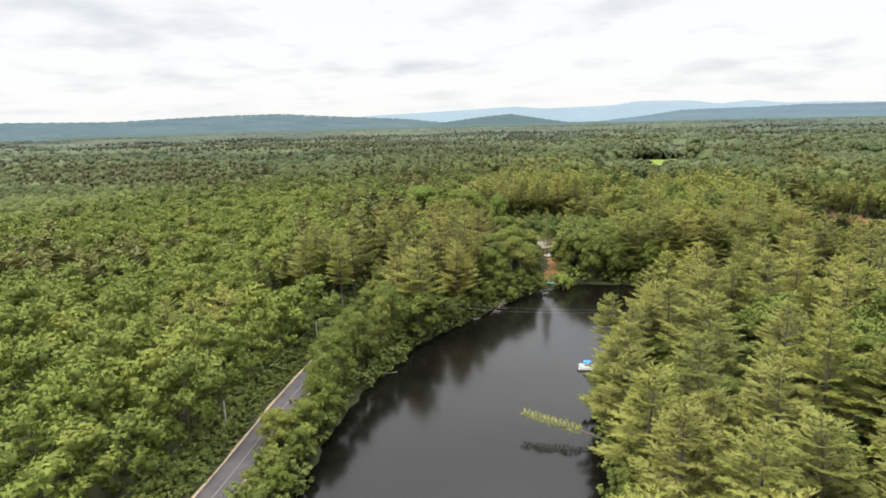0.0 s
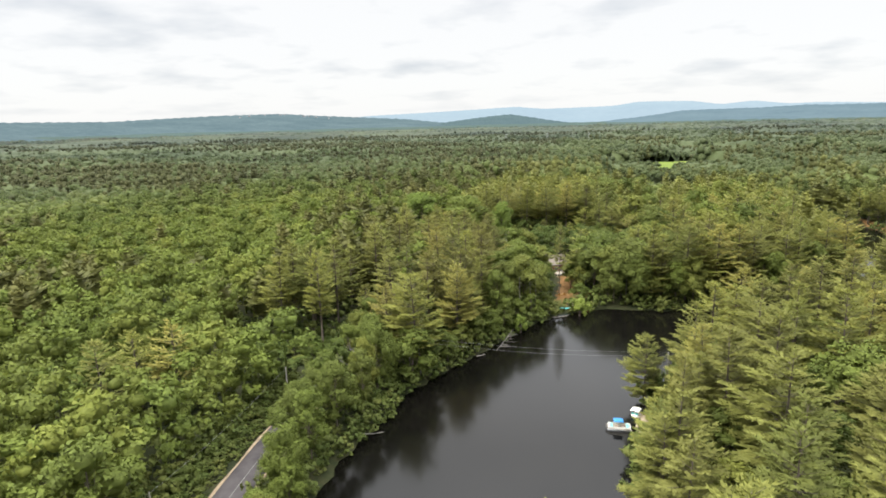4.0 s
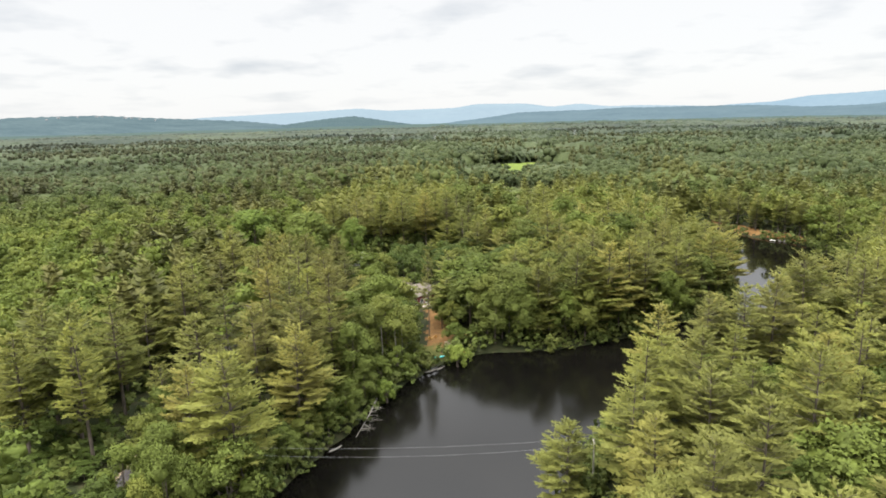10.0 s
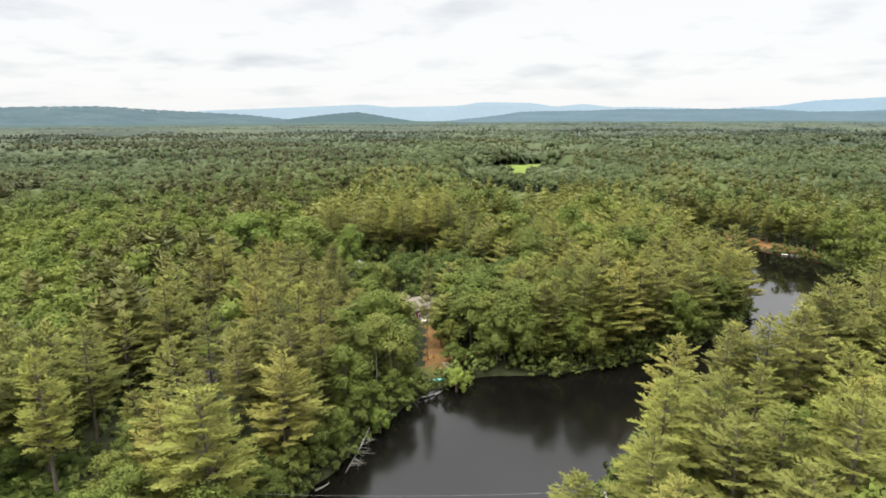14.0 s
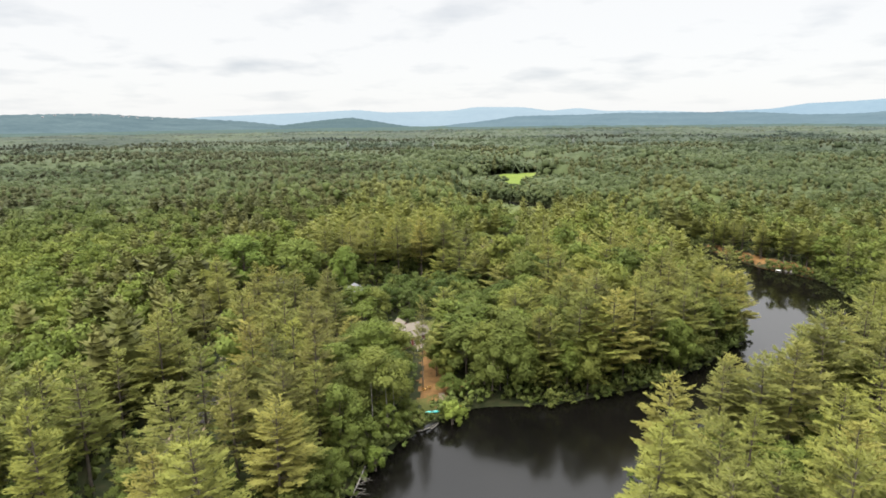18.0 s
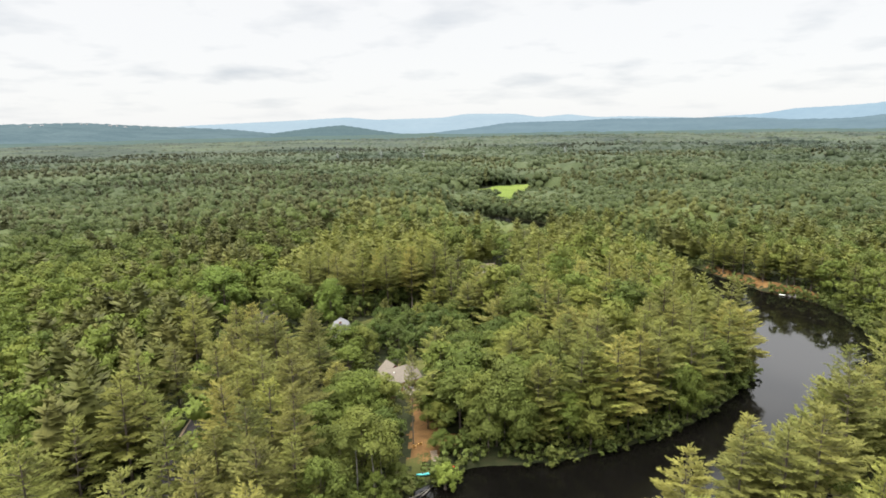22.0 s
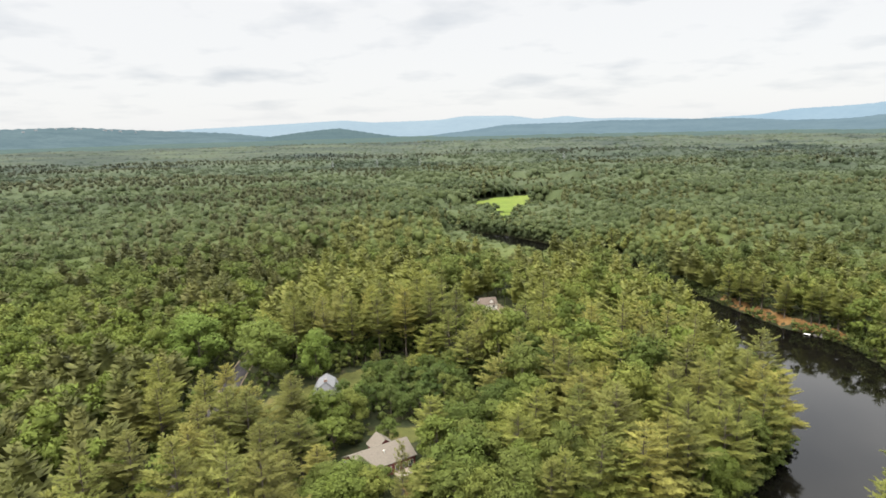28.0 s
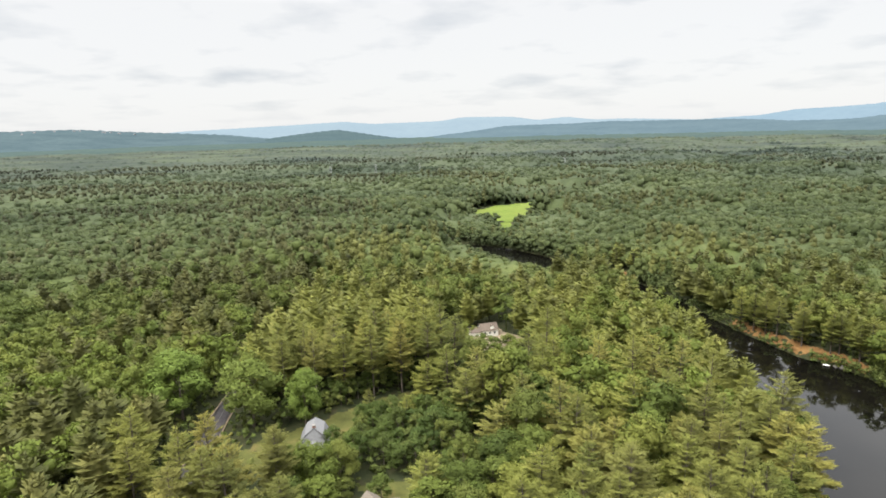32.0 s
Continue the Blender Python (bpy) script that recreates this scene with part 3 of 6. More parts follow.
def pine_model(seed, tall=22.0, bare=0.2, wide=5.0, dense=1.0, size=1.0, gap=1.38):
    """A white pine: whorls of level boughs, each a flat feathery fan, with gaps of shade between them. Returns trunk, boughs and needles."""
    rng = np.random.default_rng(seed)
    lean = rng.normal(0, 0.3, 2)
    hs = np.linspace(0, tall, 7)
    line = np.stack([lean[0] * (hs / tall) ** 2, lean[1] * (hs / tall) ** 2, hs], -1)
    trunk = tube(line, np.interp(hs, [0, tall], [0.30, 0.03]), 6)
    z, boughs, shoots, lop = bare * tall, [], [], rng.uniform(0, 6.28)
    while z < tall - 0.3:
        f = (z - bare * tall) / (tall * (1 - bare))
        env = np.interp(f, *PINE_FORM) * wide
        n = 6 if f < 0.75 else 5
        a0 = rng.uniform(0, 6.28)
        for k in range(n):
            a = a0 + 6.283 * k / n + rng.normal(0, 0.22)
            if rng.random() < 0.10 and f < 0.8:
                continue
            ln = env * rng.uniform(0.68, 1.20) * (1 + 0.18 * math.cos(a - lop))
            lift = np.interp(f, [0, 0.35, 0.7, 1], [-0.06, 0.12, 0.36, 0.95]) + rng.normal(0, 0.12)
            zz = z + rng.normal(0, 0.55)
            root = np.array([lean[0] * (zz / tall) ** 2, lean[1] * (zz / tall) ** 2, zz])
            u = np.array([0, 0.4, 0.8])
            q = root + np.array([math.cos(a), math.sin(a), 0]) * (u * ln)[:, None] + np.array([0, 0, 1.0]) * (ln * (lift * u + 0.16 * u ** 3))[:, None]
            boughs.append(tube(q, np.array([0.05, 0.035, 0.012]) * (0.6 + 0.12 * ln), 3))
            shoots.append(bough_sprays(ln, root, a, rng, dense, lift))
        z += gap * rng.uniform(0.8, 1.2) * (1.0 if f < 0.6 else 0.72)
    on, way, ln, out = (np.concatenate([q[i] for q in shoots]) for i in range(4))
    # each shoot is a flat pointed spray, fringed with tufts of needles
    wide_of = unit(np.cross(way, rng.normal(0, 0.16, way.shape) + (0, 0, 1))) * (0.10 + 0.20 * ln * rng.uniform(0.8, 1.2, len(ln)))[:, None]
    half, up = on + way * (0.48 * ln)[:, None], unit(out * 0.50 + (0, 0, 0.78) + rng.normal(0, 0.20, way.shape))
    v0, n0 = facing(np.concatenate([np.stack([on, half - wide_of, half + wide_of], 1), np.stack([half + wide_of, half - wide_of, on + way * ln[:, None]], 1)]), np.concatenate([up, up]))
    m = np.maximum(3, (ln * 6.5 * dense / size).astype(int))
    i = np.repeat(np.arange(len(m)), m)
    v = rng.uniform(0.15, 1.0, len(i)) ** 0.8
    c = on[i] + way[i] * (ln[i] * v)[:, None] + wide_of[i] * (rng.uniform(-1, 1, len(i)) * (1.1 - v))[:, None] + rng.normal(0, 0.05, (len(i), 3))
    i, c = np.repeat(i, 2), np.repeat(c, 2, 0)
    d = unit(way[i] + rng.normal(0, 1, (len(i), 3)) * (0.55, 0.55, 0.18) + (0, 0, 0.18))
    nrm = unit(out[i] * 0.50 + (0, 0, 0.78) + rng.normal(0, 0.24, d.shape))
    v1, n1 = blades(c, d, rng.uniform(0.34, 0.66, len(i)) * size, rng.uniform(0.14, 0.24, len(i)) * size, nrm, rng)
    # the leader at the top
    tip, w = np.repeat(line[-1:], 8, 0), unit(rng.normal(0, 0.45, (8, 3)) + (0, 0, 1))
    v2, n2 = blades(tip - (0, 0, 0.6), w, np.full(8, 1.1), np.full(8, 0.3), unit(rng.normal(size=(8, 3)) * (1, 1, 0.2)), rng)
    return trunk, (join(*boughs) if boughs else None), join((v0, tri_faces(v0), n0), (v1, tri_faces(v1), n1), (v2, tri_faces(v2), n2))


def plate_pine(seed, tall=22.0, bare=0.22, wide=5.0, whorls=11, per=5, fingers=4):
    """A pine of few faces for the woods further off: each bough is a fan of pointed fingers round a dark heart."""
    rng = np.random.default_rng(seed)
    tris = []
    for z in np.linspace(bare * tall, tall * 0.97, whorls):
        f = (z / tall - bare) / (1 - bare)
        env = np.interp(f, *PINE_FORM) * wide
        a0 = rng.uniform(0, 6.28)
        for k in range(per):
            a = a0 + 6.283 * k / per + rng.normal(0, 0.2)
            ln, zz = env * rng.uniform(0.7, 1.2), z + rng.normal(0, 0.3)
            rise = np.interp(f, [0, 0.35, 0.7, 1], [-0.03, 0.12, 0.36, 0.95]) + rng.normal(0, 0.06)
            for j in range(fingers):
                g = a + (j - (fingers - 1) / 2) * (0.9 / fingers) + rng.normal(0, 0.08)
                l = ln * rng.uniform(0.7, 1.12) + 0.25
                w = l * rng.uniform(0.20, 0.32) + 0.16
                o, s = np.array([math.cos(g), math.sin(g), 0]), np.array([-math.sin(g), math.cos(g), 0])
                m = np.array([0, 0, zz]) + o * rng.uniform(0.3, 0.6) * l + (0, 0, l * rise * 0.5)
                tip = np.array([0, 0, zz]) + o * l + (0, 0, l * (rise + 0.14))
                tris.append(np.stack([m - s * w + (0, 0, rng.normal(0, 0.10)), m + s * w + (0, 0, rng.normal(0, 0.10)), tip]))
    v = np.stack(tris)
    mid = v.mean(1)
    v, n = facing(v, unit(unit(mid * (1, 1, 0)) * 0.65 + (0, 0, 0.7) + rng.normal(0, 0.3, mid.shape)))
    # the shaded heart of boughs and twigs
    a = np.linspace(0, 6.283, 6)[:-1]
    zs = np.array([bare, 0.45 + 0.3 * bare, 0.96]) * tall
    ring = [np.stack([np.cos(a) * r, np.sin(a) * r, np.full(5, h)], -1) for r, h in zip((0.55 * wide, 0.66 * wide, 0.02), zs)]
    hv = np.concatenate(ring)
    i = np.arange(15).reshape(3, 5)
    j = np.roll(i, -1, 1)
    hf = np.concatenate([np.stack([i[:-1], j[:-1], j[1:]], -1).reshape(-1, 3), np.stack([i[:-1], j[1:], i[1:]], -1).reshape(-1, 3)])
    return join((v, tri_faces(v), n), (hv, hf, unit(hv * (1, 1, 0) + (0, 0, 0.2))))


def broad_model(seed, tall=18.0, wide=5.0, lobes=9, clumps=22, leaves=30, size=0.215, base=0.10, limbs=True, core=(6, 4)):
    """A broad-leaved tree: limbs that carry rounded lobes, each lobe of many leafy clumps with gaps between them. Returns trunk with limbs and leaves."""
    rng = np.random.default_rng(seed)
    hs = np.linspace(0, tall * 0.75, 6)
    lean = rng.normal(0, 0.5, 2)
    line = np.stack([lean[0] * (hs / tall) ** 2, lean[1] * (hs / tall) ** 2, hs], -1)
    wood = [tube(line, np.interp(hs, [0, tall * 0.75], [0.28, 0.06]), 6)]
    mid, half = (base + 1.0) / 2 * tall, (1.0 - base) / 2 * tall
    out, hearts, turn = [], [], rng.uniform(0, 6.28)
    centre = np.array([0, 0, mid - 0.3 * half])
    for k in range(lobes):
        up = 0.98 - 1.75 * (k / max(1, lobes - 1)) + rng.normal(0, 0.08)
        up = float(np.clip(up, -0.85, 0.98))
        a = turn + 2.4 * k + rng.normal(0, 0.3)
        q = math.sqrt(1 - up * up)
        reach = rng.uniform(0.50, 0.72)
        p = np.array([math.cos(a) * q * wide * reach, math.sin(a) * q * wide * reach, mid + up * half * 0.66])
        r = wide * rng.uniform(0.38, 0.56) * (1.0 if up > -0.4 else 0.85)
        squash = np.array([1.0, 1.0, 0.80])
        if limbs:
            h = rng.uniform(0.25, 0.6) * tall
            root = np.array([lean[0] * (h / tall) ** 2, lean[1] * (h / tall) ** 2, h])
            wood.append(tube([root, root * 0.5 + p * 0.5 + (0, 0, -0.4), p], [0.10, 0.06, 0.02], 4))
        # clumps over the lobe, most on its outer and upper side
        d = unit(rng.normal(size=(clumps, 3)) + 0.8 * unit(p - centre) + (0, 0, 0.5))
        c = p + d * squash * (r * rng.uniform(0.66, 0.98, clumps))[:, None]
        rc = r * rng.uniform(0.24, 0.46, clumps)
        m = np.maximum(3, (leaves * rng.uniform(0.6, 1.4, clumps)).astype(int))
        i = np.repeat(np.arange(clumps), m)
        e = unit(rng.normal(size=(len(i), 3)) + 0.5 * d[i] + (0, 0, 0.45))
        at = c[i] + e * np.array([1.05, 1.05, 1.05]) * (rc[i] * rng.uniform(0.45, 1.15, len(i)))[:, None]
        lie = unit(e + (0, 0, 0.2) + rng.normal(0, 0.55, e.shape))
        soft = unit(e * 0.40 + d[i] * 0.60 + (0, 0, 0.35) + rng.normal(0, 0.22, e.shape))
        lv, ln = flakes(at, lie, size * rng.uniform(0.65, 1.3, len(i)), soft, rng)
        out.append((lv, tri_faces(lv), ln))
        bv, bf = blob(rng, *core)
        hearts.append((p + bv * squash * r * 0.50, bf, unit(bv + (0, 0, 0.3))))
    return join(*wood), None, join(*out, *hearts)


def tree_thing(name, model, leaf_mat, bark_mat, label, category):
    """An upright tree as a thing with its parts, at the origin."""
    trunk, boughs, crown = model
    root = new(name)
    wood = trunk if boughs is None else join(trunk, boughs)
    part("trunk", mesh_of("trunk", wood[0], wood[1], bark_mat, True), root)
    part("crown", mesh_of("crown", crown[0], crown[1], leaf_mat, normals=crown[2]), root)
    return tagged(root, label, category)


def lay_out(x0, x1, y0, y1, step, seed):
    """Uneven rows of places over a stretch of land."""
    rng = np.random.default_rng(seed)
    xs, ys = np.arange(x0, x1, step), np.arange(y0, y1, step * 0.87)
    X, Y = np.meshgrid(xs, ys)
    X = X + (np.arange(len(ys)) % 2)[:, None] * step / 2
    X = X + rng.uniform(-0.36, 0.36, X.shape) * step
    Y = Y + rng.uniform(-0.36, 0.36, Y.shape) * step
    return X.ravel(), Y.ravel()


def blocked(x, y, slack=0.0):
    """Where no tree stands: water, road, yards, lawns, the field, and spots kept open to the camera."""
    bad = shore(x, y) < 1.2 + slack
    from_road = seg_dist(x, y, ROAD)
    bad |= (from_road < 3.9) | ((y < -22) & (from_road < 12) & (x > np.interp(y, ROAD[:, 1], ROAD[:, 0]))) | ((from_road < 9.5) & (x < np.interp(y, ROAD[:, 1], ROAD[:, 0])) & (y < 2))
    for ring in (CLEARING, LAWN_HOUSE, LAWN_STRIP, FIELD, FIELD_STRIP, BEACH, FAR_LANDING, FAR_BANK, GRASS_BANK):
        bad |= inside(x, y, np.array(ring, float))
    for cx, cy, r in OPEN_SPOTS:
        bad |= np.hypot(x - cx, y - cy) < r
    return bad


# house plots, and circles cleared to fit the camera's view past the trees
OPEN_SPOTS = [(-39, 149, 6.0), (-17, 124, 9.5), (-36.5, 159, 6.5), (16, 247, 10), (-23, 117, 7.5), (-15, 113, 9), (-4, 82, 6), (-13.5, 103, 4), (-66, 23, 7)]


def in_box(x, y, x0, x1, y0, y1):
    return (x > x0) & (x < x1) & (y > y0) & (y < y1)


LEAFY_WEST = [(-700, -300), (-30, -300), (-46, -30), (-56, 18), (-64, 26), (-84, 34), (-96, 70), (-98, 96), (-114, 150), (-128, 190), (-205, 252), (-260, 289), (-700, 290)]


def stand(x, y):
    """What grows where: the share of pines, and the height of the trees."""
    patchy = np.sin(x * 0.021 + 2 * np.sin(y * 0.013)) * np.cos(y * 0.017 + 1.1 * np.sin(x * 0.019))
    pine = np.clip(0.52 + 0.75 * patchy, 0.08, 0.94) * np.where((x < -70) & (y > 100), 0.45, 1.0)
    high = 20.5 + 2.0 * np.sin(x * 0.05 + y * 0.037)
    west = x < np.interp(y, ROAD[:, 1], ROAD[:, 0])
    d = shore(x, y)

    def put(where, p, h):
        pine[where], high[where] = p, h

    put(west, 0.66, 19.5)
    put(west & inside(x, y, np.array(LEAFY_WEST, float)), 0.05, 17.5)
    put(in_box(x, y, -208, -132, 4, 58), 0.70, 18.5)
    put(in_box(x, y, -440, -225, 235, 395), 0.88, 21)
    put(in_box(x, y, -250, -128, 205, 335), 0.14, 18.5)
    put(in_box(x, y, -118, -74, 176, 206), 0.10, 18.5)
    put(in_box(x, y, -184, 20, 296, 420), 0.66, 20.5)
    put(in_box(x, y, -84, -52, 28, 100), 0.9, 21.5)
    east = ~west
    put(east & (y < 34) & (x < -10), 0.22, 14.5)
    put(east & in_box(x, y, -56, -14, 30, 100), 0.88, 21.5)
    put(in_box(x, y, -60, -24, 98, 150), 0.88, 20)
    put(in_box(x, y, -26, -8, 76, 112), 0.05, 16.5)
    put(in_box(x, y, -4, 78, 88, 112) & (d < 16), 0.45, 22.0)
    put(in_box(x, y, -8, 30, 104, 142), 0.08, 17.5)
    put(in_box(x, y, 24, 106, 108, 240) & (d > 9), 0.85, 22)
    put(in_box(x, y, -50, 14, 140, 178), 0.12, 8.0)
    put(in_box(x, y, -48, -24, 142, 158), 0.05, 7.5)
    put(in_box(x, y, -36, -22, 126, 142), 0.1, 11.5)
    put(in_box(x, y, -27, -7, 129, 143), 0.1, 6.5)
    put(in_box(x, y, -62, 12, 184, 262), 0.93, 22.5)
    put(in_box(x, y, 7, 26, 180, 202), 0.3, 18.5)
    put(in_box(x, y, 24, 52, 152, 180), 0.15, 19)
    put((x > 8) & (y < 88) & (x > np.interp(y, [-140, 40, 88], [8, 18, 70])), 0.86, 21)
    put((x > 125) & (y > 120) & (y < 330), 0.55, 17.5)
    # heights fitted to the camera's view of house, river and field
    put(in_box(x, y, 0, 34, 196, 244), 0.2, 9.5)
    put(in_box(x, y, 0, 104, 290, 430) & (d < 60), 0.3, 9.0)
    put(in_box(x, y, 10, 92, 330, 450) & (d < 14) & (x - 60 + 0.75 * (y - 390) < 0), 0.1, 6.5)
    put(in_box(x, y, 60, 135, 325, 480) & (d < 40) & (x - 60 + 0.75 * (y - 390) > 0), 0.35, 13)
    put(in_box(x, y, 70, 100, 150, 200) & (d < 9), 0.4, 11)
    put(in_box(x, y, 60, 100, 205, 330) & (d < 30), 0.8, 21)
    put(in_box(x, y, 0, 112, 436, 575), 0.2, 11.0)
    groves = np.tanh(5 * np.sin(x * 0.007 + 2.2 * np.sin(y * 0.006)) * np.sin(y * 0.021 + 1.8 * np.sin(x * 0.004)))
    beyond = (y > 330) & ~in_box(x, y, 0, 112, 290, 575)
    high[beyond] = (high + 3.6 * groves)[beyond]
    pine[beyond] = np.clip(pine - 0.28 + 0.3 * groves, 0.04, 0.9)[beyond]
    far = y > 575
    high[far] = (high + 2.0 * np.sin(x * 0.011 + 3 * np.sin(y * 0.004)) * np.sin(y * 0.019 + 2 * np.sin(x * 0.005)))[far]
    high[in_box(x, y, 84, 235, 600, 790)] *= 0.6   # trees lowered so the camera sees the field's tail
    return pine, high


PINES = [tree_thing("white_pine", pine_model(11 + k, 22.0, *shape), M_PINE, M_BARK, "tall white pine with level feathery yellow-green boughs", "pine tree")
         for k, shape in enumerate(((0.14, 4.9), (0.22, 4.5), (0.17, 5.4), (0.30, 4.8), (0.10, 4.4), (0.26, 5.2)))]
DEEP_PINES = [tree_thing("white_pine", pine_model(15 + k, 22.0, *shape), M_PINE_DEEP, M_BARK, "white pine with deep green boughs between the houses and the road", "pine tree")
              for k, shape in enumerate(((0.24, 4.3), (0.32, 4.0), (0.20, 4.6)))]
BARE_PINES = [tree_thing("white_pine", pine_model(21 + k, 22.0, *shape, gap=1.05, dense=0.9), M_PINE, M_BARK, "tall white pine with a long bare trunk below its crown", "pine tree")
              for k, shape in enumerate(((0.40, 4.0), (0.34, 3.8)))]
BROADS = [tree_thing("broadleaf_tree", broad_model(31 + k, 18.0, *shape), M_BROAD, M_BARK, "leafy green broadleaf tree with a clumped crown", "tree")
          for k, shape in enumerate(((5.2, 12), (4.5, 10), (5.9, 14), (4.1, 10), (5.0, 11)))]

DARK_BROADS = [tree_thing("young_tree", broad_model(141 + k, 18.0, *shape, 14, 20, 0.34), M_DARK, M_BARK, "dense dark green young tree of a thicket", "tree")
               for k, shape in enumerate(((5.6, 8), (6.2, 9), (5.0, 8)))]

# the same kinds with fewer, larger sprays, for trees that stand further off
FAR_PINES = [tree_thing("white_pine", pine_model(111 + k, 22.0, *shape, dense=0.75, size=1.35, gap=2.0), M_PINE, M_BARK, "tall white pine with level feathery yellow-green boughs", "pine tree")
             for k, shape in enumerate(((0.14, 4.9), (0.22, 4.5), (0.17, 5.4), (0.28, 4.8)))]
FAR_BROADS = [tree_thing("broadleaf_tree", broad_model(131 + k, 18.0, *shape, 18, 18, 0.30), M_BROAD, M_BARK, "leafy green broadleaf tree with a clumped crown", "tree")
              for k, shape in enumerate(((5.3, 11), (4.6, 10), (5.8, 12), (5.0, 11)))]

# single trees placed to fit the camera's view, some as screens: place, height of the top over the water
EAST_PINES = [(26, 29, 24), (35, 31, 24.5), (33, 21, 22), (21.5, 19, 22), (12.9, 20.8, 14.8), (22, 10, 21), (24, -2, 24), (16.5, -8, 22), (32, 4, 26), (47, 58, 22),
              (53, 55, 24), (72, 69, 27), (60, 58, 25), (58, 41, 25), (47, 20, 26), (15, -19, 21), (15.5, -29, 19), (18, -44, 23), (26, -34, 24),
              (21, -58, 24), (30, -12, 25), (42, -16, 25), (46, -25, 26), (38, -53, 22), (35, -42, 24), (29, -61, 24), (19.5, -2, 20), (20, 4.5, 16), (44, 40, 22), (84, 84, 22), (13.6, -14.5, 17), (13.4, -21.5, 18), (14.0, -7.5, 16)]
WEST_PINES = [(-54, 40, 17), (-37, 27, 24), (-37, 63, 26), (-49, 45, 24), (-43, 37, 21), (-40, 48, 24), (-31, 42, 22), (-45, 30, 20), (-29, 49, 17), (-44, 73, 26),
              (-36, 74, 25), (-33, 54, 24), (-49, 58, 25), (-43, 22, 14), (-44, -1, 11), (-28, 60, 21), (-6, 186, 17), (-23, 174, 13),
              (-83, 146, 19), (-61, 146, 20), (-52, 134, 18), (-43, 142, 18), (-40, 133, 16), (11, 177, 20), (6, 171, 20), (-12, 171, 12)]
NORTH_PINES = [(-40.7, 134, 21.5), (-60, 127, 25), (-77, 141, 23.5), (-48, 124, 23), (-51.5, 120, 24), (28, 94, 24), (21, 92, 22), (37, 97, 24.5), (44, 102, 24), (-5, 128, 17), (20, 123, 21), (80, 135, 21), (88, 152.4, 23.7),
               (133, 247, 17), (139, 233, 19), (146, 219, 18), (151, 210, 19), (128, 258, 18), (33, 108, 23), (52, 112, 23), (62, 120, 23), (-30, 111, 14), (-5.2, 103, 15)]
TALL_BARE = [(-69, 39, 27), (-63, 32, 26), (-75, 34, 25), (-77, 45, 26), (-66, 48, 26), (-52, 188, 25), (-42, 189, 26), (-33, 190, 26), (-24, 193, 26), (-15, 196, 27), (-6, 200, 26), (3, 203, 25),
             (-47, 197, 26), (-37, 199, 27), (-27, 202, 26), (-17, 205, 26), (-7, 209, 26), (130.5, 252, 17), (134.5, 241, 18), (138, 229.5, 17), (144, 221, 18), (149, 212, 17), (110, 352, 16), (104, 366, 17), (-9.7, 91.6, 24)]
BROAD_SPOTS = [(-41.0, 12, 17, 0.75), (-40.6, 3, 15, 0.7), (-45, 20, 17, 0.8), (-42.0, -6, 16.5, 0.75), (-41.5, 7, 16, 0.6), (-41.6, -17, 15.5, 0.75), (-40.6, -27, 14, 0.62),
               (-37.2, -44, 8, 0.5), (-38.5, -50, 7, 0.5), (-23, 72, 17, 1.0), (-21, 92, 19.5, 1.25), (-29, 79, 19, 1.1), (-19, 76, 18, 1.0), (-24, 60, 18, 0.9), (-15, 86, 14, 1.0)]
BROAD_MORE = [(-40, 147, 8.4, 0.6), (-36.5, 146.5, 8.6, 0.65), (-33, 147.5, 8.4, 0.6), (-6.6, 99.5, 11, 0.6), (-6.8, 107.5, 12, 0.62), (-21.5, 111.5, 11.0, 0.95), (-15.5, 112, 8.6, 0.7), (-4.0, 102.5, 14.5, 0.85), (-4.2, 111, 14, 0.8), (1, 98, 17.5, 1.25), (9, 91.5, 14, 0.9), (30, 91, 16, 0.8), (51, 101, 16, 0.9), (57, 105, 14, 0.9), (3.5, 114, 19, 1.1), (10, 128, 17, 1.2), (3, 125, 17, 1.1),
              (49, 36, 14, 0.9), (-16.5, 97, 17.2, 1.05), (-22, 98, 17.0, 1.15), (-19.3, 101, 16.2, 1.0), (-26.5, 101, 16.5, 1.0), (-27.5, 104, 14, 0.9), (-35.5, 140, 15.3, 0.9), (-31, 138, 15.3, 0.9), (-27, 141, 14, 0.85), (-40.5, 144, 12, 0.8), (-39.6, -36, 9, 0.5), (-47.2, -12, 13, 0.6), (-18.5, 91, 15.5, 1.0), (-25, 92, 16.5, 1.1), (8, 110, 18, 1.2)]
ROADSIDE = [(-43.6, -40, 8.5, 0.55), (-40.5, -35.5, 9, 0.55), (-37.5, -41, 7, 0.5), (-43, -24, 11, 0.5), (-36, -53, 6.5, 0.5), (-35.5, -60, 6.5, 0.5), (-38.5, -30, 10, 0.55), (-40.5, -47, 6, 0.45), (-47, -9, 13, 0.6), (-46, -19, 13, 0.62), (-47.5, -4, 13.5, 0.65), (-48.3, 3, 14, 0.7), (-49, 10, 14, 0.7), (-49.5, 17, 15, 0.7), (-50.3, 26, 15, 0.72), (-51.5, 34, 16, 0.75)]
WOOD_EDGE = [(-4.0, 95, 11, 0.6), (-3.4, 88.5, 7, 0.5), (-88, 190, 22, 1.5)]
